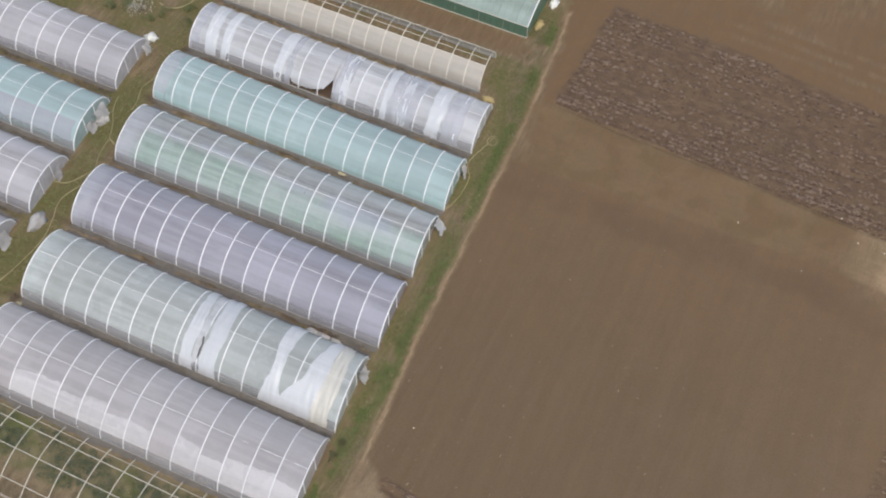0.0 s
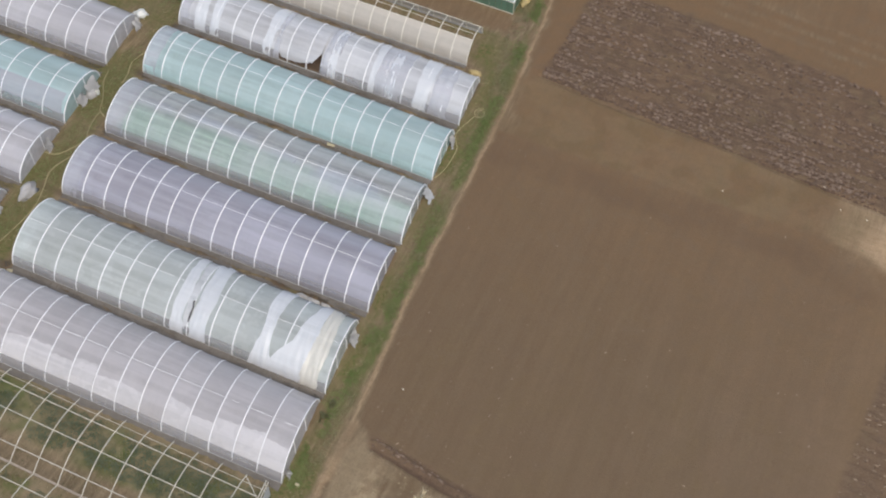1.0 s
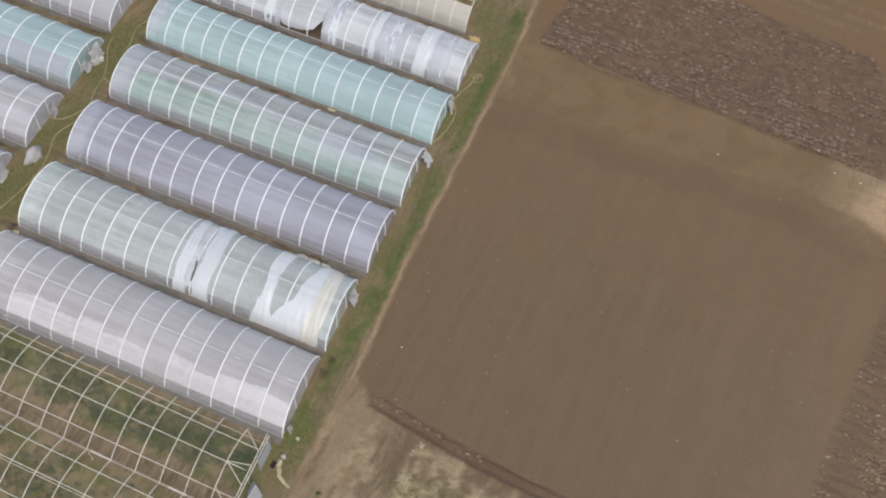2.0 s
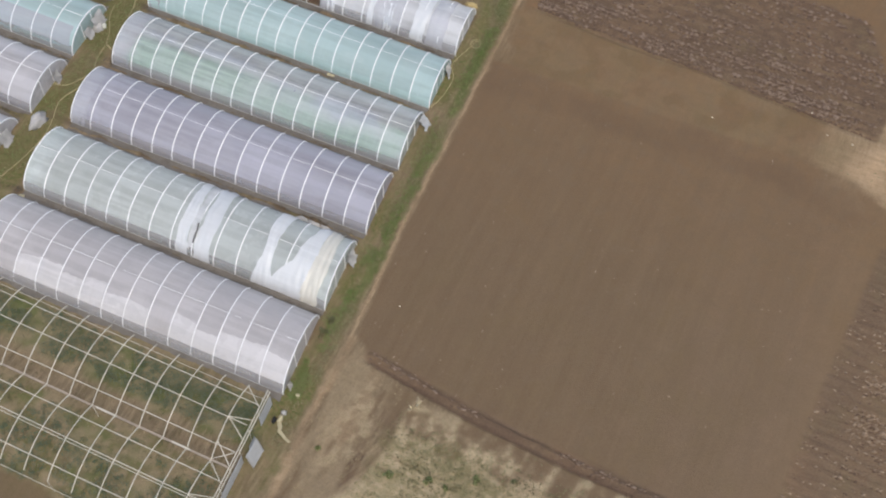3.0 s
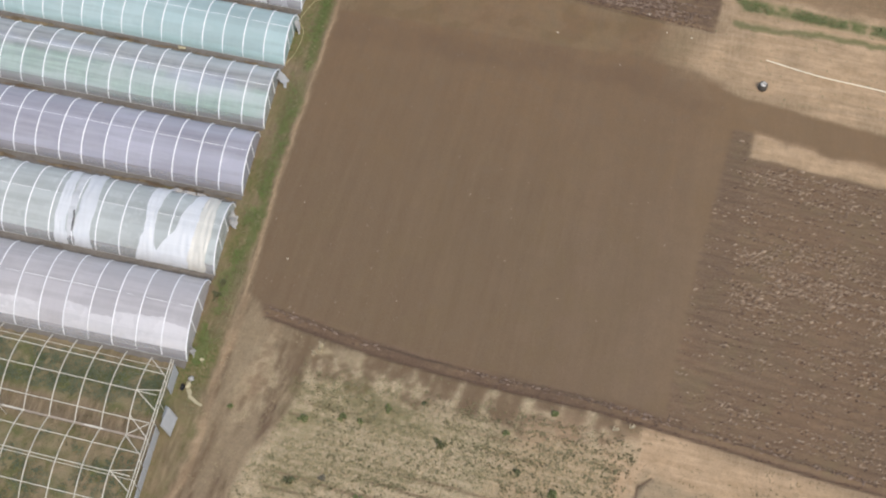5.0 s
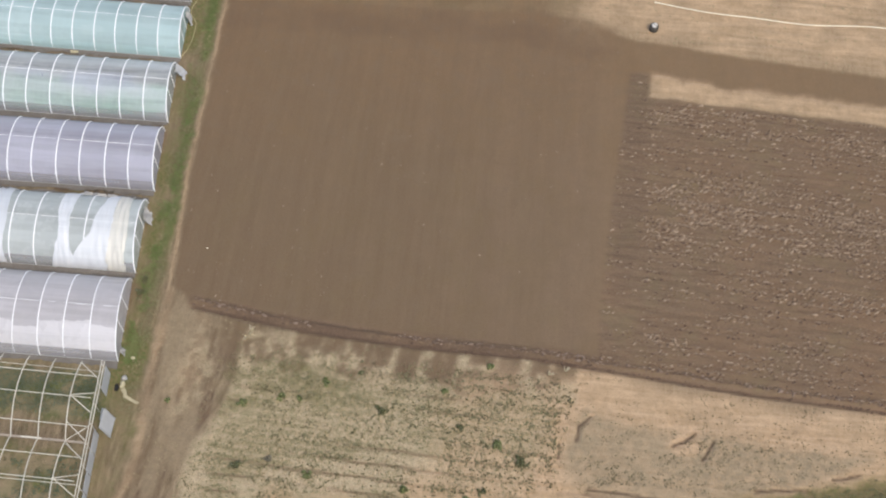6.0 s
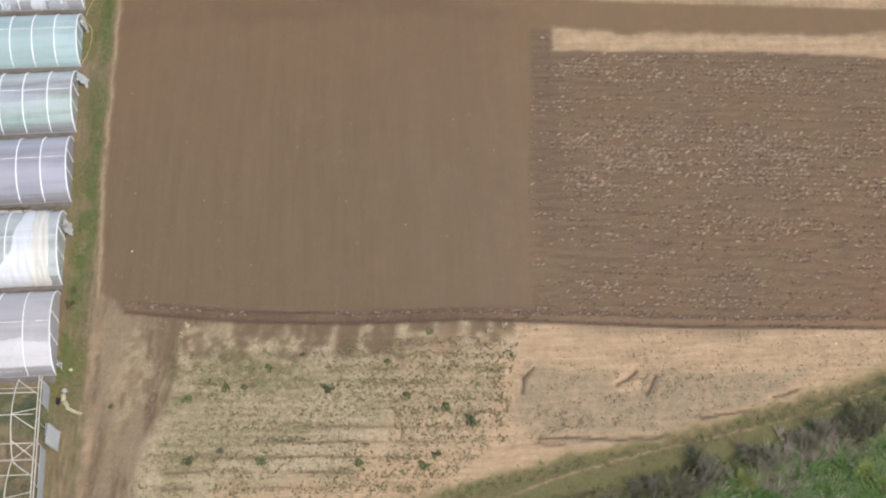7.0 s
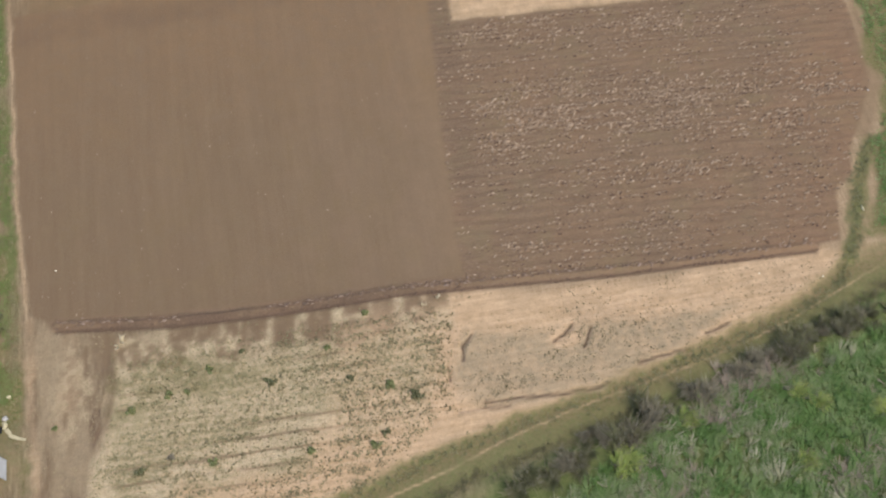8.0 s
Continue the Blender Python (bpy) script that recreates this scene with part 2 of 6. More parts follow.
def along(x, y, line):
    """Distance to an open line."""
    far = np.full(np.shape(x), 1e9)
    for (ax, ay), (bx, by) in zip(line, line[1:]):
        ex, ey = bx - ax, by - ay
        t = np.clip(((x - ax) * ex + (y - ay) * ey) / (ex * ex + ey * ey), 0, 1)
        far = np.minimum(far, np.hypot(x - ax - t * ex, y - ay - t * ey))
    return far


def step(d, soft):
    t = np.clip(d / soft + 0.5, 0, 1)
    return t * t * (3 - 2 * t)


# ---- the land: fields, verge, tracks and thicket floor ----
TILLED = [(1.9, 21), (12, 21.3), (22, 21.6), (31.4, 22.0), (35.6, 20.7), (38.0, 17.0), (38.2, 15.6), (37.8, 8.6), (37.2, 3), (36.7, -4.8), (36.4, -11.9),
          (30, -11.3), (21.8, -11.2), (13.4, -10.6), (5.4, -9.9), (3.4, -8.5), (2.55, 0), (2.1, 11), (1.85, 17)]
FALLOW = [(0.9, 28), (2.9, 28.6), (19.4, 27.7), (34.3, 26.6), (33, 22), (30, 20.5), (20, 20.6), (1.9, 20)]
NORTH_SOIL = [(0.4, 24), (0.4, 33), (-0.4, 39), (-1.5, 60), (34, 60), (34.8, 33), (34.4, 26.6), (19.4, 27.7), (2.9, 28.6)]
PLOUGH_NORTH = [(2.9, 28.6), (9.3, 27.9), (19.4, 27.7), (26.3, 27.1), (34.3, 26.6), (34.8, 30), (33.8, 34), (31, 39.6), (15.3, 41.4), (3.5, 42)]
PLOUGH_EAST = [(37.4, 16), (39, 16), (39.05, 13.4), (46, 13.1), (58.5, 12.4), (72, 10.8), (72.6, 9), (72.1, 3.2), (71.6, 0.4), (69.9, -2.4), (67.9, -5.2), (67, -7.8),
               (65.4, -9), (64.2, -13.3), (56, -13.1), (47, -12.6), (35.5, -11.7), (35.7, -4.8), (36.2, 3), (36.8, 8.6)]
SAND_NORTH = [(31, 22.6), (33, 24.6), (35.5, 27.5), (34.8, 31), (35, 33.5), (75, 33), (75, 16.0), (59, 17.4), (47.2, 18.4), (38, 19.4), (34.6, 20.4)]
HEADLAND = [(34.4, 20.6), (38, 19.6), (47.2, 18.6), (59, 17.6), (75, 16.3), (75, 12.8), (58.7, 14.4), (46, 14.9), (39, 16), (36.8, 16.2)]
STUBBLE = [(38.9, 16.1), (46, 15), (58.7, 14.4), (75, 13.8), (72.5, 10.6), (58.5, 12.5), (46, 13.1), (39, 13.4)]
GREEN_STRIP = [(35.8, 31.0), (40, 30.9), (44, 30.7), (70, 30.0), (70, 28.8), (44, 29.4), (37, 29.5)]
WEEDY = [(8.6, -11.2), (21, -11.9), (33.2, -12.3), (34, -15), (33, -21.5), (27, -25), (20, -31), (12, -40), (2, -48), (5, -34), (7.2, -22.6), (9, -17)]
SAND_SOUTH = [(31.5, -12.2), (47.2, -13.3), (62, -13.9), (65, -14.4), (63.8, -16), (58.5, -18.6), (51.7, -20), (44.9, -22), (38.5, -23.1),
              (32.2, -24.4), (25.6, -26.1), (20, -28.5), (10, -27), (13, -24.3), (24, -23.6), (31.5, -21.5), (32.6, -16)]
SILT = [(34.6, -15.6), (38, -16.3), (42.4, -16.7), (49.6, -16.8), (55.1, -17.1), (52.5, -18.6), (48.5, -20), (44.4, -21.3), (38, -21.9), (33.1, -21.6), (33.4, -18.2)]
TRACK = [(2.9, -9), (6, -9.9), (9.2, -11.2), (9.2, -14), (8.8, -17.5), (7.4, -21), (5, -26), (2, -40), (-1, -50), (-3, -50), (1.5, -40), (3, -26), (3.4, -18), (3.1, -12)]
VERGE = [(-34, 70), (-0.6, 70), (-0.4, 39), (0.6, 31), (1.3, 24), (1.65, 12), (2.15, 0), (2.7, -8), (2.9, -14), (3.2, -20), (3.0, -26), (1.0, -40), (-3, -60), (-70, -60), (-70, 70)]
PATH_LINE = [(-10, -44), (18, -30), (27.9, -26.9), (36.2, -24.7), (44.2, -23.2), (49.9, -21.9), (58.4, -19.4), (62.4, -17.8), (68, -15.6), (76, -13.6)]
WORN_LINE = [(-10, -43.5), (18, -29.6), (27.5, -26.8), (32, -25.6), (36.3, -24.1), (42, -22.7), (47, -21.75), (51, -20.9), (55.6, -19.8), (58.4, -18.9), (62.4, -17.4), (68, -15.2), (76, -13.2)]
BANK_LINE = [(18, -28.6), (27, -25.9), (32.2, -24.4), (38.5, -23.2), (44.9, -22.2), (51.7, -20.3), (58.5, -18.9), (63, -16.8), (65.5, -13.2), (67.2, -8.6), (69.5, -5)]
THICKET = [(-10, -48), (20, -35), (33.5, -28.0), (36, -27.0), (40, -25.6), (44.3, -24.2), (48.8, -22.8), (52, -21.9), (55.8, -20.5), (60.5, -19.3), (64.8, -18), (78, -14.8),
           (78, -60), (-10, -60)]
EAST_GREEN = [(73.3, 12), (73.4, 8), (72.7, 2.5), (72.3, 0.5), (70.9, -2.5), (69.6, -5), (69, -8), (67.8, -10), (66, -13), (68, -14), (69.5, -12), (71, -7), (76, -3), (90, 14)]
RIDGE_LINE = [(5.2, -9.75), (13.3, -10.85), (21.9, -11.35), (30.3, -11.4), (35.4, -11.8), (47.2, -12.75), (55.9, -13.15), (62, -13.45)]

# the order of the soil weights: two colour layers of four and a single one
KINDS = ["tilled", "plough", "grass", "sand", "weedy", "silt", "bare", "thicket", "dark_soil"]


def land_weights(x, y):
    """How much of each soil or cover lies at each place, and the height of the ground there."""
    wx = x + 0.9 * (fbm(x, y, 0.55, 4) - 0.5) + 0.35 * (fbm(x + 50, y, 2.1, 2) - 0.5)
    wy = y + 0.9 * (fbm(x, y + 90, 0.55, 4) - 0.5) + 0.35 * (fbm(x, y + 130, 2.1, 2) - 0.5)
    rough_x, rough_y = x + 3.2 * (fbm(x, y, 0.25, 4) - 0.5), y + 3.2 * (fbm(x + 31, y, 0.25, 4) - 0.5)
    w = np.zeros((9,) + x.shape)
    w[6] = 1.0

    def lay(kind, amount):
        nonlocal w
        w *= 1 - amount
        w[KINDS.index(kind)] += amount

    near_x, near_y = x + 0.35 * (wx - x), y + 0.35 * (wy - y)
    mottle = fbm(x + 5, y + 9, 0.45, 4)
    fine = fbm(x + 15, y + 3, 1.7, 3)
    lay("sand", step(inside(wx, wy, [(30, 90), (120, 90), (120, -90), (30, -90)]), 2) * 0.35)
    lay("tilled", step(inside(wx, wy, NORTH_SOIL), 0.8))
    lay("grass", step(inside(wx, wy, VERGE), 0.7) * np.clip(0.25 + 1.9 * (mottle - 0.3), 0.12, 1))
    lay("bare", step(inside(wx, wy, [(-30, 27), (-2.2, 27), (-1.0, 13), (0.0, 0), (0.6, -15.4), (-27, -15.4), (-29, 6)]), 0.8) * np.clip(0.55 + 1.2 * (fine - 0.4), 0.3, 0.95))
    for ys in (26.4, 19.6, 13.35, 6.4, -0.4, -8.0):
        slant = ys + (wx + 1.0) * (0.014 if ys < 10 else 0.0)
        between = step(-1.2 - 0.07 * ys - wx, 0.6) * step(wx + 30, 1)
        lay("silt", step(0.75 - np.abs(wy - slant), 0.5) * between * np.clip(0.25 + 1.6 * (fine - 0.4), 0.05, 0.6))
        lay("dark_soil", step(0.3 - np.abs(wy - slant - 0.1), 0.5) * between * np.clip(0.5 + 1.6 * (mottle - 0.4), 0.25, 0.85))
    lay("thicket", step(0.4 - along(wx, wy, [(-0.6, 37), (0.2, 28), (0.8, 20), (0.95, 12), (1.6, 2), (1.75, -5), (1.8, -9)]), 0.6) * np.clip(0.35 + 1.5 * (mottle - 0.35), 0.15, 0.65))
    lay("bare", step(0.12 - along(wx, wy, [(-1.1, 37), (-0.5, 28), (0.2, 20), (0.35, 12), (0.95, 2), (1.15, -5), (1.3, -9)]), 0.35) * np.clip(0.3 + 1.6 * (fine - 0.35), 0.1, 0.8))
    lay("bare", step(0.3 - along(wx, wy, [(0.1, 39), (1.0, 31), (1.65, 22), (1.95, 11), (2.45, 0), (3.1, -8), (3.3, -14)]), 0.5) * 0.85)
    lay("sand", step(0.13 - along(near_x, near_y, [(0.1, 39), (0.9, 31), (1.6, 22), (1.9, 11), (2.35, 0), (2.95, -7), (3.3, -14)]), 0.24) * np.clip(1.8 * (mottle - 0.2), 0.12, 0.55))
    lay("bare", step(inside(wx, wy, [(-40, 31.6), (-3, 31.6), (0, 31), (0, 34.6), (-40, 34.6)]), 0.7) * 0.95)
    lay("tilled", step(inside(wx, wy, [(-40, 32), (-2, 32), (-1, 33), (-3, 34.4), (-40, 34.4)]), 0.7) * 0.7)
    lay("bare", step(inside(wx, wy, [(-31, 26.8), (-3.4, 26.8), (-3.6, 30.9), (-31, 30.9)]), 0.5) * np.clip(0.55 + 1.4 * (fine - 0.4), 0.3, 0.95))
    lay("grass", step(inside(wx, wy, [(-31.8, 23), (-29.9, 22), (-28.2, 2), (-27.6, -14), (-30.8, -14), (-31, 4)]), 0.8) * np.clip(0.35 + 1.6 * (mottle - 0.42), 0.1, 0.8))
    lay("bare", step(inside(wx, wy, TRACK), 1.0) * 0.95)
    # bare soil inside the covered tunnels, rank green and worn strips under the bare frames
    for x0, x1, y0, y1 in ((-29.4, -1.6, 20.2, 25.1), (-29.2, -1.2, 13.9, 18.8), (-28.4, -0.8, 6.9, 12.4), (-27.7, -0.3, 0.1, 5.7), (-27, -0.2, -7.5, -1.6),
                           (-26.3, 0.4, -14.8, -8.6), (-60, -32.7, 13, 18.8), (-60, -32, 5.9, 11.4), (-60, -31.5, -0.9, 4.6), (-60, -31.3, -8, -2.7)):
        box_in = np.minimum(np.minimum(x - x0, x1 - x), np.minimum(y - y0, y1 - y))
        # inside the torn tunnel a darker soil paints the shade seen through its hole
        lay("dark_soil" if y0 == 20.2 else "tilled", step(box_in, 0.4) * 0.9)
    lay("bare", step(inside(wx, wy, [(-30, -15.6), (0.2, -15.6), (0.6, -28.5), (-30, -28.5)]), 0.8) * np.clip(0.3 + 1.6 * (fine - 0.4), 0.1, 0.75))
    lay("thicket", step(inside(wx, wy, [(-30, -16.2), (0.2, -16.2), (0.5, -19.8), (-30, -19.8)]), 1.2) * np.clip(0.5 + 2.4 * (mottle - 0.42), 0.2, 0.85))
    lay("grass", step(inside(wx, wy, [(-30, -22.2), (0.6, -22.2), (0.6, -28.5), (-30, -28.5)]), 0.9) * np.clip(0.15 + 2.6 * (fbm(x + 70, y, 0.9, 3) - 0.45), 0.02, 0.6))
    lay("thicket", step(inside(wx, wy, [(-30, -22.4), (0.6, -22.4), (0.6, -28.3), (-30, -28.3)]), 0.9) * np.clip(3.4 * (fbm(x + 31, y + 8, 0.8, 3) - 0.5), 0.0, 0.6))
    lay("silt", step(inside(wx, wy, [(-30, -14.9), (0.2, -14.9), (0.6, -28.5), (-30, -28.5)]), 0.6) * np.clip(2.4 * (fbm(x + 20, y + 50, 0.9, 3) - 0.38), 0.05, 0.6))
    lay("bare", step(inside(wx, wy, [(-30, -20.2), (0.6, -20.2), (0.6, -21.9), (-30, -21.9)]), 0.8) * 0.85)
    lay("tilled", step(inside(wx, wy, [(-46, -28.4), (1.2, -28.4), (0.5, -38), (-46, -38)]), 0.8) * 0.8)
    lay("weedy", step(inside(rough_x, rough_y, WEEDY), 1.2))
    lay("sand", step(inside(rough_x, rough_y, SAND_SOUTH), 1.6) * np.clip(0.5 + 1.2 * (mottle - 0.2), 0, 0.95))
    lay("sand", step(0.5 - along(wx, wy, [(32.2, -14), (33.2, -17), (32.7, -21)]), 1.2) * 0.9)
    lay("silt", step(inside(wx, wy, SILT), 1.1) * np.clip(0.6 + 0.9 * (fine - 0.3), 0.4, 0.95))
    lay("sand", step(0.8 - np.hypot((wx - 41.8) / 1.5, wy + 17.4), 0.6) * 0.9)
    lay("sand", step(inside(rough_x + 1.5 * (mottle - 0.5), rough_y, SAND_NORTH) - 0.6, 3.4) * np.clip(0.3 + 1.5 * (mottle - 0.2), 0.2, 0.92))
    lay("tilled", step(inside(wx, wy, [(34, 36), (34.6, 32.3), (38, 31.7), (76, 30.8), (76, 34.2), (43, 35.2)]), 0.8) * 0.6)
    lay("thicket", step(inside(near_x, near_y + 0.5 * (mottle - 0.5), GREEN_STRIP), 0.9) * np.clip(0.5 + 1.8 * (fine - 0.35), 0.3, 0.9))
    lay("thicket", step(0.35 - along(wx, wy, [(36.6, 27.7), (39.5, 27.8), (44, 28.1), (70, 27.4)]), 0.6) * 0.75)
    lay("sand", step(0.14 - along(near_x, near_y, [(35.8, 28.9), (39, 28.7), (44, 28.9), (70, 28.2)]), 0.4) * 0.8)
    rake = np.abs(((y + 0.06 * x + 1.6 * (fbm(x * 0.25, y, 0.4, 2) - 0.5)) / 1.25 + 0.5) % 1 - 0.5)
    lay("bare", step(inside(wx, wy, SAND_NORTH) - 0.6, 1.5) * step(0.14 - rake, 0.25) * np.clip(2.4 * (fbm(x * 0.25 + 8, y * 1.4, 0.5, 3) - 0.46), 0, 0.4))
    lay("tilled", step(inside(near_x, near_y, HEADLAND), 0.5) * 0.95)
    lay("sand", step(inside(wx, wy, STUBBLE) - 0.1, 1.1) * np.clip(0.5 + 0.9 * (fine - 0.25), 0.4, 0.85))
    stripes = 0.5 + 0.5 * np.sin((y + 0.05 * x + 0.4 * (mottle - 0.5)) * 2 * math.pi / 1.5)
    lay("bare", step(inside(wx, wy, [(6, 60), (36, 60), (34, 41), (15, 42.5)]), 2.5) * np.clip(stripes * 1.4 - 0.5, 0, 1) * np.clip(1.6 * (mottle - 0.3), 0, 0.7))
    lay("tilled", step(inside(rough_x, rough_y, FALLOW), 3.0) * (1 - 0.75 * step(rough_x - 30.5 + 0.3 * (24 - rough_y), 4.0) * mottle * 1.6))
    turned_x, turned_y = 0.77 * wx + 0.64 * wy, 0.77 * wy - 0.64 * wx
    lay("grass", step(inside(rough_x, rough_y, FALLOW), 2.5) * np.clip(0.07 + 0.35 * (fbm(turned_x + 5, turned_y, 0.45, 5) - 0.42), 0.02, 0.13))
    lay("sand", step(inside(rough_x, rough_y, FALLOW), 2.5) * np.clip(0.4 * (fbm(turned_x + 60, turned_y, 0.6, 5) - 0.4), 0, 0.07))
    corner = 1.0 * step(x - 29, 4) * step(y - 14, 4)
    lay("tilled", step(inside(near_x + corner * (rough_x - near_x), near_y + corner * (rough_y - near_y), TILLED), 0.4 + 1.0 * corner) * (1 - 0.6 * step(rough_x - 31.5, 2.5) * step(rough_y - 18.5, 3.0) * mottle))
    lay("dark_soil", step(inside(wx, rough_y, [(2.2, 17.0), (16, 17.8), (28, 18.2), (34, 16.4), (36, 17.6), (33, 19.8), (28, 20.6), (2, 20.8)]), 1.6) * np.clip(0.14 + 0.3 * (mottle - 0.4), 0.04, 0.3))
    lay("plough", step(inside(wx, wy, PLOUGH_NORTH), 0.5))
    lay("dark_soil", step(inside(wx, wy, PLOUGH_NORTH), 0.5) * np.clip(0.22 + 1.2 * (fine - 0.42), 0.05, 0.55))
    lay("plough", step(inside(near_x, near_y, PLOUGH_EAST), 0.45))
    lay("dark_soil", step(inside(near_x, near_y, [(37.2, 15.8), (38.9, 15.6), (38.9, 6), (38.5, 0), (37.4, -6), (36.4, -6), (36.6, 3), (36.9, 9)]), 0.8) * 0.17)
    # where the tractor turned beyond the ridge it dragged dark soil over the weeds, in tongues and loops
    near_ridge = step(-11.0 - y, 0.6)
    lay("weedy", step(inside(near_x, near_y, [(9.6, -11.6), (22, -12.0), (34, -12.4), (34, -15), (9.6, -15)]), 0.8) * 0.75)
    for cx, half, reach in ((8.4, 1.0, 2.9), (14.3, 0.95, 1.3), (16.2, 0.7, 1.5), (18.0, 0.4, 1.2), (19.6, 0.9, 2.0), (21.8, 0.75, 2.6), (24.5, 0.8, 2.7),
                            (27.2, 0.85, 1.2), (29.2, 0.7, 2.9), (31.4, 0.6, 1.5), (33.3, 0.7, 1.9)):
        tongue = np.minimum(half - np.abs(near_x - cx - 0.12 * (near_y + 12)), wy + 11.4 + reach)
        lay("tilled", step(tongue + 0.1, 0.5) * near_ridge * np.clip(0.9 + 0.6 * (fine - 0.4), 0.8, 1.0))
    for cx, cy, r in ((11.0, -13.0, 1.15), (13.4, -13.6, 1.0), (18.0, -13.5, 1.1), (23.7, -13.1, 0.7), (26.6, -14.0, 1.1), (29.1, -13.5, 0.95), (31.6, -13.2, 0.9)):
        ring = 0.24 - np.abs(np.hypot(wx - cx, (wy - cy) * 1.15) - r)
        lay("tilled", step(r - np.hypot(near_x - cx, (near_y - cy) * 1.15), 0.4) * np.clip(0.3 + 1.6 * (fine - 0.4), 0.1, 0.7))
        lay("tilled", step(ring + 0.06, 0.3) * step(cy + 0.8 - y, 0.9) * np.clip(0.55 + 1.6 * (fine - 0.42), 0.2, 0.9))
    streak = fbm(3.2 * (x - 0.38 * y) + 40, y * 0.3, 1.0, 3)
    turning = [(8.5, -11.4), (8.4, -12.9), (8.6, -15.0), (8.1, -17.5), (6.9, -19.6), (5.6, -21.7), (5.2, -24.1), (3.6, -29.0)]
    lay("tilled", step(inside(wx, wy, TRACK), 1.0) * np.clip(0.35 + 2.2 * (streak - 0.45), 0.05, 0.75))
    lay("weedy", step(inside(wx, wy, [(5.2, -11.5), (7.8, -11.5), (8.2, -14.5), (7.6, -17), (5.2, -19.5), (4.6, -15)]), 1.2) * np.clip(0.2 + 2.2 * (fine - 0.45), 0.0, 0.6))
    lay("tilled", step(0.75 - along(near_x, near_y, turning), 0.5) * np.clip(0.7 + 2.0 * (streak - 0.45), 0.4, 0.98))
    for shift, half in ((0.6, 0.08), (0.3, 0.05), (-0.05, 0.08), (-0.45, 0.06)):
        lay("dark_soil", step(half - along(x + 0.35 * (mottle - 0.5) - shift, y, turning), 0.18) * step(-13.0 - y, 1.5) * np.clip(3.0 * (fine - 0.3), 0.05, 0.85))
    for line, half in (([(4.7, -13.5), (4.2, -15.2), (4.5, -19.9), (4.9, -22.7)], 0.16), ([(4.4, -10.8), (4.3, -14), (4.1, -18), (3.9, -24)], 0.1)):
        lay("tilled", step(half - along(x + 0.3 * (mottle - 0.5), y, line), 0.3) * np.clip(2.6 * (fine - 0.28), 0.1, 0.9))
    lay("silt", step(inside(wx, wy, TRACK), 1.2) * np.clip(2.6 * (fbm(x * 1.4 + 9, y * 0.3, 0.8, 3) - 0.38), 0, 0.6))
    lay("sand", step(0.28 - along(wx, wy, [(3.3, -9.0), (3.3, -13.5), (3.5, -17.1), (3.4, -19.8), (3.5, -24.1), (2.2, -30.0)]), 0.5) * np.clip(0.3 + 0.9 * (mottle - 0.4), 0.12, 0.5))
    lay("sand", step(0.7 - along(wx, wy, [(6.0, -11), (6.2, -14.5), (5.6, -18)]), 1.0) * 0.15 * mottle * 2)
    drill = np.abs(((y + 0.04 * x + 0.25 * (mottle - 0.5)) / 1.12 + 0.5) % 1 - 0.5) * 1.12
    in_weeds = step(inside(x, y, [(11, -14.2), (33, -14.6), (33, -21.5), (27, -25), (9, -26), (9, -17)]), 1.5)
    lay("tilled", step(0.1 - drill, 0.16) * in_weeds * np.clip(4.0 * (fbm(x * 0.35 + 3, y, 0.5, 3) - 0.4), 0, 0.85))
    lay("grass", step(0.2 - np.abs(drill - 0.3), 0.3) * in_weeds * np.clip(2.0 * (fbm(x * 0.3 + 23, y, 0.5, 3) - 0.45), 0, 0.35))
    lay("tilled", step(y + 15.6, 1.6) * step(-11.3 - y, 0.5) * step(x - 8, 1) * step(32 - x, 4) * np.clip(0.12 + 1.6 * (fine - 0.42), 0.0, 0.45) * np.clip(0.4 + (y + 15.6) / 4, 0, 0.9))
    lay("sand", step(inside(rough_x, rough_y, [(26, -14), (33.5, -13), (33.2, -22), (27, -24.5), (20, -25), (24, -20)]), 3) * np.clip(0.3 + 1.0 * (mottle - 0.35), 0.1, 0.6))
    lay("grass", step(inside(rough_x, rough_y, [(9.5, -13.6), (18, -14.4), (19, -16), (13, -17.4), (9.4, -18)]), 2.0) * np.clip(2.0 * (fine - 0.3), 0.05, 0.5))
    # cuts and runnels in the silt
    cuts = np.minimum(along(near_x, near_y, [(35.3, -15.9), (34.5, -16.6), (34.2, -17.8)]), along(near_x, near_y, [(41.0, -17.5), (41.9, -17.0), (42.6, -16.4)]))
    for line in ([(43.9, -17.0), (43.5, -17.6), (43.0, -18.4)], [(33.2, -21.6), (34.4, -21.6), (36.8, -21.75)], [(35.2, -21.2), (38, -21.3), (40.6, -21.6), (42.6, -21.6), (44.2, -21.35)],
                 [(33.0, -18.2), (33.0, -19.2)], [(46.6, -20.3), (49.2, -19.9), (50.6, -19.9)], [(52.0, -18.9), (53.9, -18.4)]):
        cuts = np.minimum(cuts, along(near_x, near_y, line))
    lay("dark_soil", step(0.09 - cuts, 0.16) * 0.9)
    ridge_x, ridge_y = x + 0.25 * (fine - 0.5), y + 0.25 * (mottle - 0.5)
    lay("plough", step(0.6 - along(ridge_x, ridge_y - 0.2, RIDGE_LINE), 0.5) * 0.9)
    lay("dark_soil", step(0.36 - along(ridge_x, ridge_y - 0.05, RIDGE_LINE), 0.5) * step(34 - x, 12) * step(x - 7.5, 4) * np.clip(0.45 + 1.0 * (fine - 0.4), 0.2, 0.7))
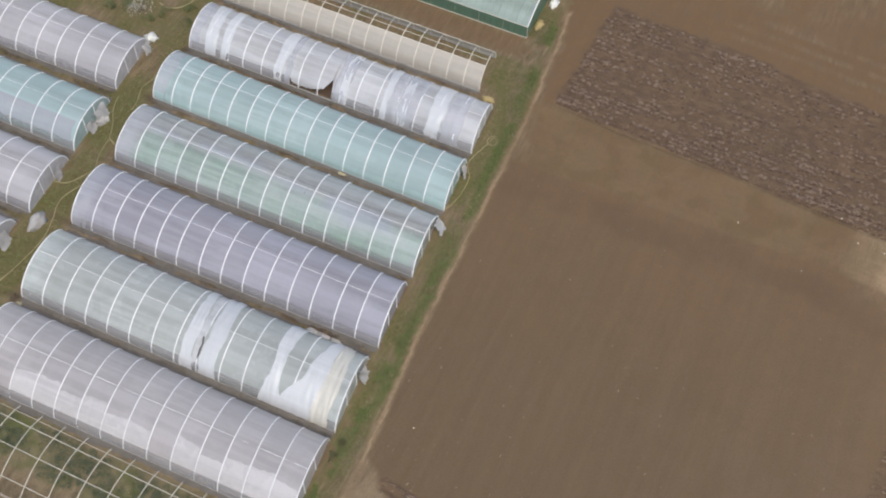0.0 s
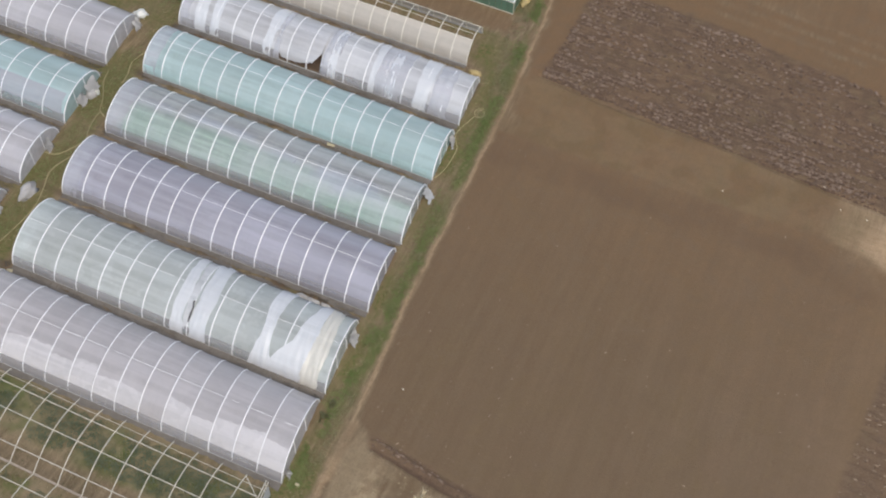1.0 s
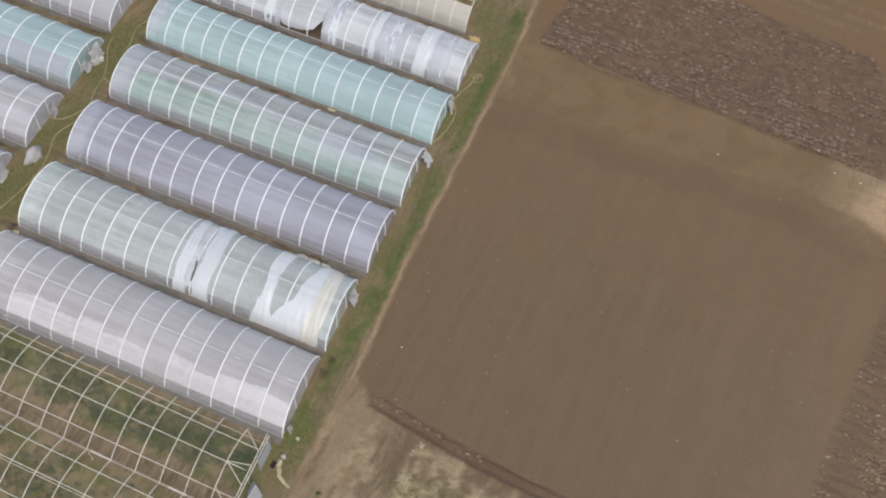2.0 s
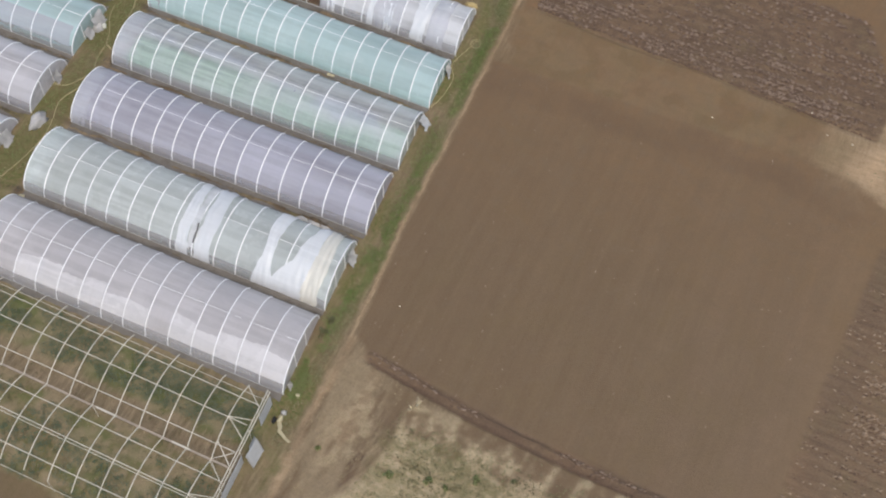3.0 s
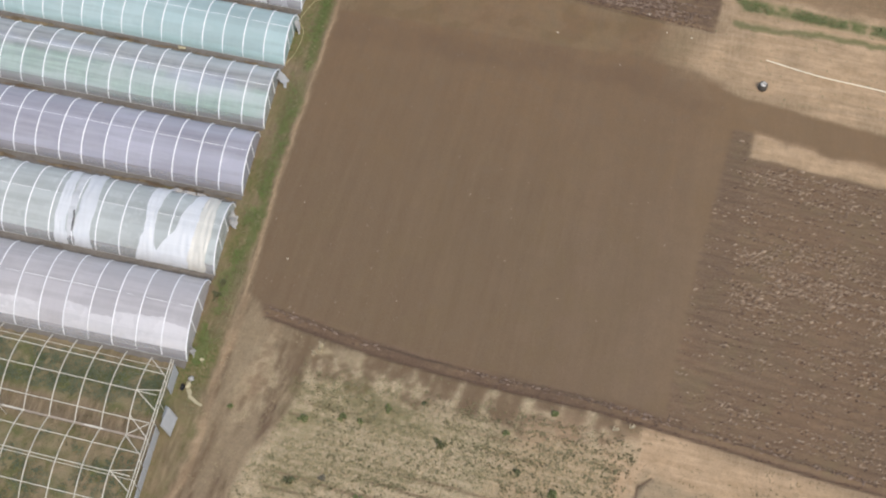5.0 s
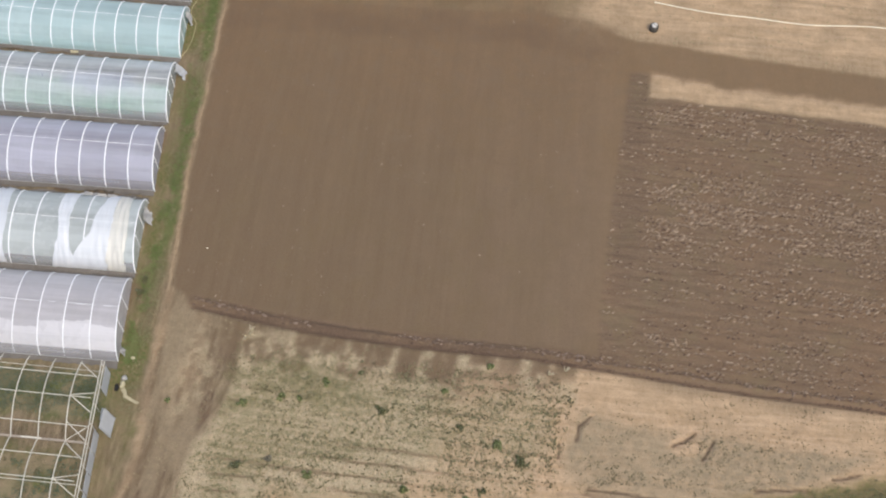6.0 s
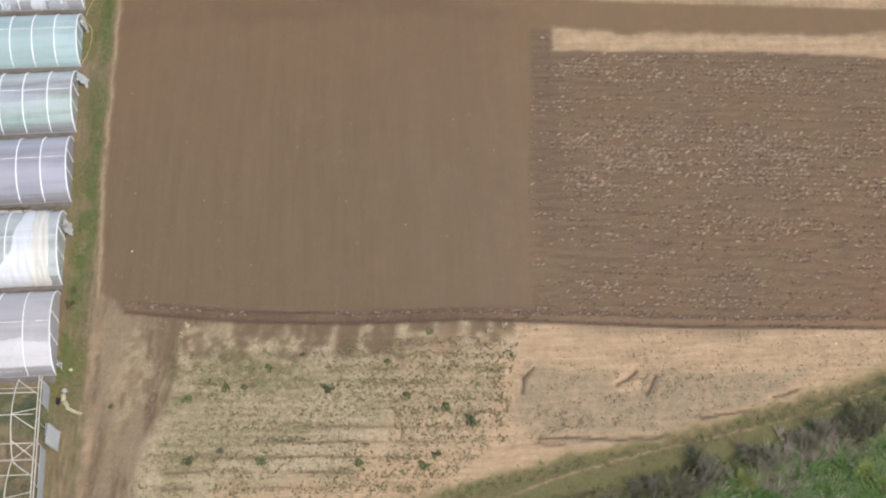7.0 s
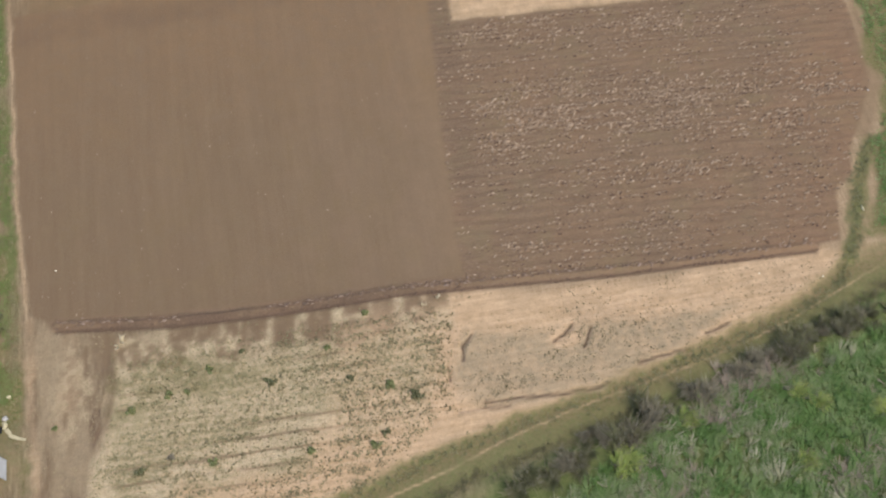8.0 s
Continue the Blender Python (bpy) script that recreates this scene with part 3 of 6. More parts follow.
    lay("dark_soil", step(0.12 - along(x + 0.1 * (fine - 0.5), y + 0.32 + 0.12 * (mottle - 0.5), RIDGE_LINE), 0.2) * 0.8)
    lay("sand", step(inside(rough_x, rough_y, [(15, -25), (24, -22.4), (33, -20.5), (38, -23), (27, -26.2), (17, -29)]), 2.4) * np.clip(0.6 + 1.0 * (fine - 0.4), 0.3, 0.85))
    # bank and path
    bank = along(wx, wy, BANK_LINE)
    lay("grass", step(0.65 - bank, 0.8) * 0.85)
    lay("thicket", step(0.4 - bank, 0.8) * np.clip(1.6 * (mottle - 0.25), 0, 0.5))
    path = along(wx, wy, PATH_LINE)
    lay("tilled", step(1.5 - path, 0.9) * 0.75)
    lay("grass", step(1.9 - path, 1.0) * 0.62)
    lay("thicket", step(1.0 - along(wx, wy + 0.6, PATH_LINE), 1.0) * 0.42)
    lay("sand", step(0.06 - along(x, y + 0.2 * (fine - 0.5), WORN_LINE), 0.17) * np.clip(2.2 * (mottle - 0.15), 0.2, 1) * 0.75)
    lay("bare", step(1.1 - along(wx, wy + 2.3, PATH_LINE), 1.0) * 0.7)
    lay("thicket", step(1.3 - along(wx, wy + 2.3, PATH_LINE), 1.0) * np.clip(0.5 + 1.5 * (mottle - 0.4), 0.2, 0.85))
    lay("tilled", step(inside(wx, wy, [(73.2, 12), (73.4, 4), (72.6, 0), (70.6, -3.4), (69.4, -4.6), (68.6, -3.6), (70.6, -1.0), (71.8, 3)]), 0.9) * 0.65)
    lay("grass", step(inside(rough_x, rough_y, EAST_GREEN), 1.0) * 0.9)
    lay("thicket", step(inside(wx, wy, THICKET), 0.8))
    # heights: gentle lumps, clods on the ploughed land, the ridge with its furrow, ruts on the track
    z = 0.05 * (fbm(x, y, 0.8, 3) - 0.5)
    clods = fbm(x * 0.75, y * 1.5, 2.2, 3) - 0.5
    rows = np.sin((y + 0.12 * x + 0.5 * (fbm(x, y, 0.3, 2) - 0.5)) * 2 * math.pi / 0.9)
    patch = np.clip(0.35 + 1.8 * (fbm(x + 77, y, 0.16, 3) - 0.35), 0.25, 1.2)
    z += w[1] * (0.2 * clods * patch + 0.03 * rows)
    edge = along(x, y, [(2.9, 28.5), (9.3, 27.8), (19.4, 27.6), (26.3, 27.0), (34.3, 26.5)])
    z -= 0.15 * np.exp(-(edge / 0.25) ** 2)
    z += 0.17 * np.exp(-(along(x, y - 0.15, RIDGE_LINE) / 0.26) ** 2) * (0.5 + fine) - 0.16 * np.exp(-((along(x, y + 0.3, RIDGE_LINE)) / 0.2) ** 2)
    z -= 0.05 * w[6] * np.clip(np.sin(x * 3.1 + y * 0.25 + 3 * fbm(x, y, 0.3, 2)), 0, 1) * step(inside(x, y, TRACK), 1) * fine
    z -= 0.25 * step(1.6 - path, 1.2) + 0.15 * step(0.15 - cuts, 0.25)
    z += 0.05 * w[4] * (fine - 0.5)
    return w, z


def land_material():
    m = Net("land_soil_and_cover")
    a, b = m.parts_of(m.attribute("cover_a")), m.parts_of(m.attribute("cover_b"))
    n1, n2, n3 = m.noise(7.0, 5, 0.65), m.noise(2.2, 4), m.noise(22.0, 3)
    drag = m.noise(1.0, 4, 0.6, m.stretch(1.5, 0.09, 1, -2))
    drag_fine = m.noise(1.0, 3, 0.6, m.stretch(4.0, 0.3, 1, -2))
    lines_x = m.noise(1.0, 4, 0.6, m.stretch(0.22, 2.4, 1, -7))
    # tilled loam with long drag marks
    mid = m.noise(0.9, 4, 0.6)
    tilled = m.mix(m.ramp(drag, (0.35, 0.0), (0.65, 1.0)), srgb(117, 97, 76), srgb(124, 104, 82))
    place = m.n.new("ShaderNodeSeparateXYZ")
    m.link(m.geo, place.inputs[0])
    north = m.math("ADD", m.math("MULTIPLY", m.math("SUBTRACT", place.outputs[1], 11.0), 0.035), m.math("MULTIPLY", m.noise(0.11, 5, 0.6), 0.9))
    east = m.math("ADD", m.math("MULTIPLY", m.math("SUBTRACT", place.outputs[0], 26.0), 0.035), m.noise(0.2, 5, 0.6))
    tilled = m.mix(m.math("MULTIPLY", m.ramp(east, (0.3, 0.0), (0.95, 1.0)), 0.6), tilled, srgb(134, 112, 92))
    tilled = m.mix(m.math("MULTIPLY", m.ramp(m.noise(0.22, 5, 0.6), (0.48, 0.0), (0.7, 1.0)), 0.5), tilled, srgb(119, 101, 74))
    tilled = m.mix(m.math("MULTIPLY", m.ramp(north, (0.1, 0.0), (1.0, 1.0)), 0.9), tilled, srgb(130, 103, 77))
    tilled = m.mix(m.math("MULTIPLY", m.ramp(mid, (0.4, 0.0), (0.7, 1.0)), 0.4), tilled, srgb(115, 97, 77))
    passes = m.noise(1.0, 3, 0.5, m.stretch(0.7, 0.025, 1, -2))
    tilled = m.mix(m.math("MULTIPLY", m.ramp(passes, (0.42, 0.0), (0.62, 1.0)), 0.2), tilled, srgb(112, 94, 74))
    tilled = m.mix(m.math("MULTIPLY", m.ramp(m.noise(0.45, 6, 0.7), (0.5, 0.0), (0.7, 1.0)), 0.35), tilled, srgb(126, 107, 88))
    tilled = m.mix(m.math("MULTIPLY", m.ramp(drag_fine, (0.42, 0.0), (0.7, 1.0)), 0.13), tilled, srgb(106, 88, 71))
    tilled = m.mix(m.math("MULTIPLY", m.ramp(n1, (0.45, 0.0), (0.75, 1.0)), 0.45), tilled, srgb(98, 80, 64))
    tilled = m.mix(m.math("MULTIPLY", m.ramp(n3, (0.6, 0.0), (0.7, 1.0)), 0.4), tilled, srgb(148, 130, 108))
    dry = m.math("ADD", m.math("MULTIPLY", m.math("SUBTRACT", place.outputs[0], 34.0), 0.16), m.math("SUBTRACT", m.noise(1.0, 5, 0.65, m.stretch(0.5, 0.16, 1, -2)), 0.3))
    tilled = m.mix(m.math("MULTIPLY", m.ramp(dry, (0.1, 0.0), (0.7, 1.0)), 0.28), tilled, srgb(132, 108, 80))
    crust = m.noise(1.0, 5, 0.7, m.stretch(0.7, 0.22, 1, -2))
    tilled = m.mix(m.math("MULTIPLY", m.ramp(crust, (0.58, 0.0), (0.7, 1.0)), 0.28), tilled, srgb(128, 109, 84))
    # ploughed clods
    plough = m.mix(m.ramp(n1, (0.35, 0.0), (0.65, 1.0)), srgb(107, 88, 72), srgb(134, 112, 90))
    plough = m.mix(m.ramp(lines_x, (0.4, 0.0), (0.7, 0.7)), plough, srgb(114, 94, 75))
    plough = m.mix(m.ramp(n2, (0.45, 0.0), (0.75, 0.6)), plough, srgb(128, 109, 90))
    plough = m.mix(m.math("MULTIPLY", m.ramp(m.noise(1.0, 3, 0.5, m.stretch(0.3, 3.4, 1, 2)), (0.5, 0.0), (0.64, 1.0)), 0.36), plough, srgb(94, 76, 62))
    plough = m.mix(m.math("MULTIPLY", m.ramp(m.noise(0.12, 4, 0.6), (0.42, 0.0), (0.62, 1.0)), 0.25), plough, srgb(134, 106, 82))
    plough = m.mix(m.math("MULTIPLY", m.ramp(m.noise(0.3, 4, 0.6), (0.5, 0.0), (0.68, 1.0)), 0.4), plough, srgb(122, 108, 82))
    warm_east = m.math("ADD", m.math("MULTIPLY", m.math("SUBTRACT", place.outputs[0], 55.0), 0.03), m.math("SUBTRACT", m.noise(0.35, 5, 0.65), m.math("MULTIPLY", place.outputs[1], 0.02)))
    plough = m.mix(m.math("MULTIPLY", m.ramp(warm_east, (0.6, 0.0), (1.1, 1.0)), 0.3), plough, srgb(138, 106, 82))
    # grass over soil
    grass = m.mix(m.ramp(n1, (0.35, 0.0), (0.65, 1.0)), srgb(94, 94, 58), srgb(122, 113, 78))
    grass = m.mix(m.ramp(n2, (0.42, 0.0), (0.62, 1.0)), grass, srgb(98, 104, 62))
    grass = m.mix(m.math("MULTIPLY", m.ramp(m.noise(3.4, 4), (0.48, 0.0), (0.66, 1.0)), 0.8), grass, srgb(126, 109, 82))
    # pale sandy soil and stubble
    sand = m.mix(m.ramp(n2, (0.35, 0.0), (0.65, 1.0)), srgb(190, 160, 127), srgb(172, 145, 114))
    sand = m.mix(m.math("MULTIPLY", m.ramp(lines_x, (0.4, 0.0), (0.65, 1.0)), 0.8), sand, srgb(204, 174, 142))
    sand = m.mix(m.math("MULTIPLY", m.ramp(mid, (0.45, 0.0), (0.7, 1.0)), 0.5), sand, srgb(164, 139, 108))
    sand = m.mix(m.math("MULTIPLY", m.ramp(n1, (0.5, 0.0), (0.75, 1.0)), 0.6), sand, srgb(138, 116, 90))
    # weedy fallow: pale soil mottled with dull green
    weedy = m.mix(m.ramp(n2, (0.35, 0.0), (0.65, 1.0)), srgb(184, 164, 134), srgb(166, 146, 118))
    weedy = m.mix(m.ramp(m.noise(2.6, 5, 0.7), (0.46, 0.0), (0.58, 0.5)), weedy, srgb(136, 130, 98))
    weedy = m.mix(m.math("MULTIPLY", m.ramp(n1, (0.54, 0.0), (0.64, 1.0)), 0.6), weedy, srgb(110, 102, 76))
    weedy = m.mix(m.math("MULTIPLY", m.ramp(n3, (0.53, 0.0), (0.62, 1.0)), 0.9), weedy, srgb(204, 184, 152))
    weedy = m.mix(m.math("MULTIPLY", m.ramp(mid, (0.52, 0.0), (0.7, 1.0)), 0.3), weedy, srgb(144, 134, 102))
    silt = m.mix(m.ramp(n2, (0.35, 0.0), (0.65, 1.0)), srgb(160, 141, 114), srgb(147, 130, 105))
    silt = m.mix(m.math("MULTIPLY", m.ramp(n1, (0.5, 0.0), (0.7, 1.0)), 0.6), silt, srgb(118, 107, 88))
    silt = m.mix(m.math("MULTIPLY", m.ramp(lines_x, (0.45, 0.0), (0.7, 1.0)), 0.5), silt, srgb(164, 145, 117))
    bare = m.mix(m.ramp(m.noise(1.0, 4, 0.6, m.stretch(1.8, 0.45, 1, 6)), (0.35, 0.0), (0.65, 1.0)), srgb(120, 104, 83), srgb(145, 125, 101))
    bare = m.mix(m.math("MULTIPLY", m.ramp(mid, (0.4, 0.0), (0.65, 1.0)), 0.5), bare, srgb(132, 112, 88))
    bare = m.mix(m.math("MULTIPLY", m.ramp(n1, (0.45, 0.0), (0.7, 1.0)), 0.6), bare, srgb(98, 85, 66))
    blot = m.noise(3.6, 5, 0.65)
    drawn = m.noise(1.0, 5, 0.65, m.stretch(3.6, 0.5, 1, 8))
    bare = m.mix(m.ramp(drawn, (0.52, 0.0), (0.64, 0.65)), bare, srgb(160, 141, 114))
    bare = m.mix(m.ramp(drawn, (0.34, 0.75), (0.45, 0.0)), bare, srgb(94, 80, 62))
    grass = m.mix(m.ramp(blot, (0.5, 0.0), (0.62, 0.6)), grass, srgb(128, 114, 82))
    grass = m.mix(m.ramp(blot, (0.34, 0.7), (0.45, 0.0)), grass, srgb(72, 80, 44))
    bare = m.mix(m.math("MULTIPLY", m.ramp(n3, (0.56, 0.0), (0.66, 1.0)), 0.5), bare, srgb(164, 146, 120))
    thick = m.mix(m.ramp(n2, (0.35, 0.0), (0.65, 1.0)), srgb(82, 94, 54), srgb(106, 112, 72))
    # darkest soil, which also paints the torn tunnel's shaded inside
    dark_soil = m.mix(m.ramp(n1, (0.35, 0.0), (0.65, 1.0)), srgb(84, 68, 58), srgb(100, 82, 70))
    dark_soil_share = m.n.new("ShaderNodeAttribute")
    dark_soil_share.attribute_name = "cover_dark_soil"
    c = bare
    total = m.math("ADD", b["Blue"], 0.0001)
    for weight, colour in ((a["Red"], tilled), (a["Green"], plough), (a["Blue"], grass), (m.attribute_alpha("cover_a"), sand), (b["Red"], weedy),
                           (b["Green"], silt), (m.attribute_alpha("cover_b"), thick), (dark_soil_share.outputs["Fac"], dark_soil)):
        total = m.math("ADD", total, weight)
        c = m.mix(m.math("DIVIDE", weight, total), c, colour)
    h = m.math("ADD", n1, m.math("MULTIPLY", n3, 0.5))
    m.bump(h, 0.7, 0.07)
    return m.done(c, 0.92, 0.0, 0.12)


def attribute_alpha(self, name):
    n = self.n.new("ShaderNodeAttribute")
    n.attribute_name = name
    return n.outputs["Alpha"]


Net.attribute_alpha = attribute_alpha
LAND = land_material()


def build_land():
    """One continuous sheet, fine where it is seen and coarse beyond, split into its fields."""
    def axis(lo, hi, stepsize, outer):
        mid = np.arange(lo, hi + 1e-6, stepsize)
        return np.concatenate([lo - np.array(outer[::-1]), mid, hi + np.array(outer)])

    outer = [1, 3, 7, 14, 28, 60, 140, 400, 1200]
    xs, ys = axis(-46, 76, 0.165, outer), axis(-38, 46, 0.165, outer)
    X, Y = np.meshgrid(xs, ys, indexing="ij")
    w, Z = land_weights(X, Y)
    share = w / w.sum(0)
    nx, ny = X.shape
    cx, cy = (X[:-1, :-1] + X[1:, 1:]) / 2, (Y[:-1, :-1] + Y[1:, 1:]) / 2
    zone = np.zeros(cx.shape, int)
    zones = [("ground", "bare brown and grassy ground round the plastic tunnels", "ground"),
             ("tilled_field", "smooth brown tilled soil with faint drag marks", "field"),
             ("ploughed_field", "rough dark brown ploughed soil with clods", "field"),
             ("ploughed_field", "rough brown ploughed soil in long furrows", "field"),
             ("weedy_field", "pale fallow soil mottled with low weeds", "field"),
             ("sandy_field", "pale dry sandy soil strip with sparse weeds", "field"),
             ("dirt_track", "brown rutted dirt track beside the fields", "track"),
             ("grass_verge", "patchy green and brown grass verge by the tunnels", "grass"),
             ("thicket_floor", "dark green overgrown ground under the thicket", "undergrowth"),
             ("sandy_field", "pale sandy strip between tilled headlands", "field")]
    zone[inside(cx, cy, [(-1.5, 39), (0.6, 31), (1.3, 24), (1.4, 12), (2, 0), (2.7, -8), (3, -20), (3, -26), (0.9, -26), (0.6, -14), (-0.4, 10), (-3, 31), (-4, 39)]) > 0] = 7
    zone[inside(cx, cy, TRACK) > 0] = 6
    zone[inside(cx, cy, WEEDY) > 0] = 4
    zone[inside(cx, cy, SAND_SOUTH) > 0] = 5
    zone[inside(cx, cy, SILT) > 0] = 5
    zone[inside(cx, cy, SAND_NORTH) > 0] = 9
    zone[inside(cx, cy, STUBBLE) > 0] = 9
    zone[inside(cx, cy, FALLOW) > 0] = 1
    zone[inside(cx, cy, TILLED) > 0] = 1
    zone[inside(cx, cy, PLOUGH_NORTH) > 0] = 2
    zone[inside(cx, cy, PLOUGH_EAST) > 0] = 3
    zone[inside(cx, cy, THICKET) > 0] = 8
    index = np.arange(nx * ny).reshape(nx, ny)
    quads = np.stack([index[:-1, :-1], index[1:, :-1], index[1:, 1:], index[:-1, 1:]], -1)
    co = np.stack([X, Y, Z], -1).reshape(-1, 3)
    cover = share.reshape(9, -1)
    for k, (name, label, category) in enumerate(zones):
        mine = quads[zone == k]
        if not len(mine):
            continue
        used, flat = np.unique(mine, return_inverse=True)
        me = bpy.data.meshes.new(name)
        me.vertices.add(len(used))
        me.vertices.foreach_set("co", co[used].ravel())
        me.loops.add(mine.size)
        me.loops.foreach_set("vertex_index", flat.ravel().astype(np.int32))
        me.polygons.add(len(mine))
        me.polygons.foreach_set("loop_start", np.arange(0, mine.size, 4, dtype=np.int32))
        me.polygons.foreach_set("use_smooth", np.ones(len(mine), bool))
        me.update(calc_edges=True)
        for key, rows in (("cover_a", (0, 1, 2, 3)), ("cover_b", (4, 5, 6, 7))):
            at = me.attributes.new(key, "FLOAT_COLOR", "POINT")
            at.data.foreach_set("color", cover[list(rows)][:, used].T.ravel().astype(np.float32))
        at = me.attributes.new("cover_dark_soil", "FLOAT", "POINT")
        at.data.foreach_set("value", cover[8][used].astype(np.float32))
        me.materials.append(LAND)
        tagged(new(name, me), label, category, kind="structure")


build_land()


# ---- plastic tunnels ----
BAY = 2.0
END_WALL, PANELS = {}, {}


def arch(v, width, height):
    """A point of the hoop: v runs from 0 at the south foot over the ridge to 1 at the north foot."""
    a = math.pi * v
    return (width / 2 - width / 2 * math.cos(a), height * math.sin(a) ** 0.92)


SKEW = 0.07  # the tunnels' ends lean off square


def lean(bm):
    for v in bm.verts:
        v.co.x -= SKEW * v.co.y
    return bm


def hoop_mesh(width, height, r, name="hoop"):
    bm = lean(tube(bmesh.new(), [(0, *arch(k / 22, width, height)) for k in range(23)], r, 6))
    me = bpy.data.meshes.new(name)
    bm.to_mesh(me)
    bm.free()
    me.polygons.foreach_set("use_smooth", [True] * len(me.polygons))
    return me


def shell(bm, length, width, height, v0, v1, x_left, x_right, off, wrinkle=0.0, seed=0, nv=20, nx=8, sag=0.0):
    """A sheet over the hoops between two edges, which are functions of v, off metres outside them."""
    grid = []
    for i in range(nv + 1):
        v = v0 + (v1 - v0) * i / nv
        row = []
        for k in range(nx + 1):
            f = k / nx
            x = x_left(v) + (x_right(v) - x_left(v)) * f
            d = off - sag * math.sin(math.pi * f) * math.sin(math.pi * v)
            if wrinkle:
                d += wrinkle * (noise.noise(Vector((x * 3.1 + seed, v * 5.0, seed))) + 0.6 * noise.noise(Vector((x * 8.0, v * 9.0 + seed, 3.0))))
            y, z = arch(v, width, height)
            ny, nz = (y - width / 2) / (width / 2), z / height
            n = math.hypot(ny, nz) or 1
            row.append(bm.verts.new((x, y + d * ny / n, max(0.02, z + d * nz / n))))
        grid.append(row)
    for a, b in zip(grid, grid[1:]):
        for k in range(nx):
            bm.faces.new((a[k], a[k + 1], b[k + 1], b[k]))
    return bm


def gable(bm, x, width, height, z0=0.0, n=24):
    """A closed end wall of film in the plane of a hoop."""
    top = [bm.verts.new((x, *arch(k / n, width, height))) for k in range(n + 1)]
    low = [bm.verts.new((x, arch(k / n, width, height)[0], z0)) for k in range(1, n)]
    for k in range(n):
        a, b = top[k], top[k + 1]
        c = low[k] if k < n - 1 else None
        d = low[k - 1] if k > 0 else None
        face = [q for q in (a, b, c, d) if q is not None]
        if len(face) >= 3:
            bm.faces.new(face)
    return bm


def tunnel(label, x_east, y_south, width, height, bays, material, group="plastic tunnels", missing=(), pipe=PIPE, covered=True, bay=BAY, r=0.055, skirt_gap=None, rise=0.0, side_rails=()):
    """A hooped tunnel: hoops, rails, one sheet of film to a bay and film ends. It runs along x; its frame's origin is the south-west foot."""
    length = bays * bay
    t = thing("plastic_tunnel", label, "greenhouse", group, at=(x_east - length, y_south - rise, 0.0), turn=math.degrees(math.atan2(rise, length)))
    me = hoop_mesh(width, height, r)
    me.materials.append(pipe)
    rng = random.Random(round(y_south * 10 + x_east))
    for k in range(bays + 1):
        h = new("hoop", me)
        h.parent = t
        h.matrix_basis = pose(k * bay + (rng.uniform(-0.05, 0.05) if 0 < k < bays else 0), 0, 0, 0, rng.uniform(-0.5, 0.5) if 0 < k < bays else 0, 0)
    y, z = arch(0.5, width, height)
    part("ridge_rail", lean(tube(bmesh.new(), [(0, y, z - 0.006), (length, y, z - 0.006)], 0.022)), pipe, t)
    for v in side_rails:
        y, z = arch(v, width, height)
        part("side_rail", lean(tube(bmesh.new(), [(0, y, z - 0.09), (length, y, z - 0.09)], 0.022)), pipe, t)
    for v in (0.02, 0.98):
        y, z = arch(v, width, height)
        part("base_rail", lean(box(bmesh.new(), 0, length, y - 0.06, y + 0.06, 0.0, 0.14)), BOARD, t)
    for v, out in ((0.0, -1), (1.0, 1)):
        foot = arch(v, width, height)[0]
        bm, rows = bmesh.new(), []
        for k in range(bays * 6 + 1):
            x = length * k / (bays * 6)
            wide = max(0.06, 0.4 + 0.34 * noise.noise(Vector((x * 0.5, y_south, out))) + 0.14 * noise.noise(Vector((x * 2.3, y_south, out))))
            rows.append([bm.verts.new((x, foot + out * d, z)) for d, z in ((-0.05, 0.16), (0.06, 0.09), (0.06 + wide, 0.045 + 0.02 * noise.noise(Vector((x * 3.0, y_south, 7.0)))))])
        for a, b in zip(rows, rows[1:]):
            for k in range(2):
                bm.faces.new((a[k], b[k], b[k + 1], a[k + 1]) if out > 0 else (a[k], a[k + 1], b[k + 1], b[k]))
        part("foot_film", lean(bm), FOOT_FILM, t, "dusty film edge half buried in soil", smooth=True)
    if covered:
        for k in range(bays):
            if k in missing:
                continue
            a, b = k * bay, (k + 1) * bay
            bm = shell(bmesh.new(), length, width, height, 0.01, 0.99, lambda v: a, lambda v: b, 0.012, 0.012, k * 3.7 + y_south, 22, 5, rng.uniform(0.0, 0.05))
            PANELS[t.name, k] = part("film_panel", lean(bm), material, t, smooth=True)
        lower = material if material is FILM_TEAL and x_east > -10 else FILM_FOOT
        for a, b in (((0.0, skirt_gap[0]), (skirt_gap[1], length)) if skirt_gap else ((0.0, length),)):
            skirt = shell(bmesh.new(), length, width, height, 0.012, 0.14, lambda v: a, lambda v: b, 0.03, 0.015, y_south, 5, bays * 4)
            part("side_skirt", lean(skirt), lower, t, smooth=True)
        for x, inset in ((0.0, 0.02), (length, -0.02)):
            wall = part("end_film", lean(gable(bmesh.new(), x + inset, width, height)), material, t)
            if x:
                END_WALL[t.name] = wall
            for yy in (width * 0.36, width * 0.64):
                top = height * math.sqrt(max(0.0, 1 - ((yy - width / 2) / (width / 2)) ** 2))
                part("end_post", lean(tube(bmesh.new(), [(x, yy, 0), (x, yy, top)], 0.035)), pipe, wall)
    t["size"] = (length, width, height)
    return t


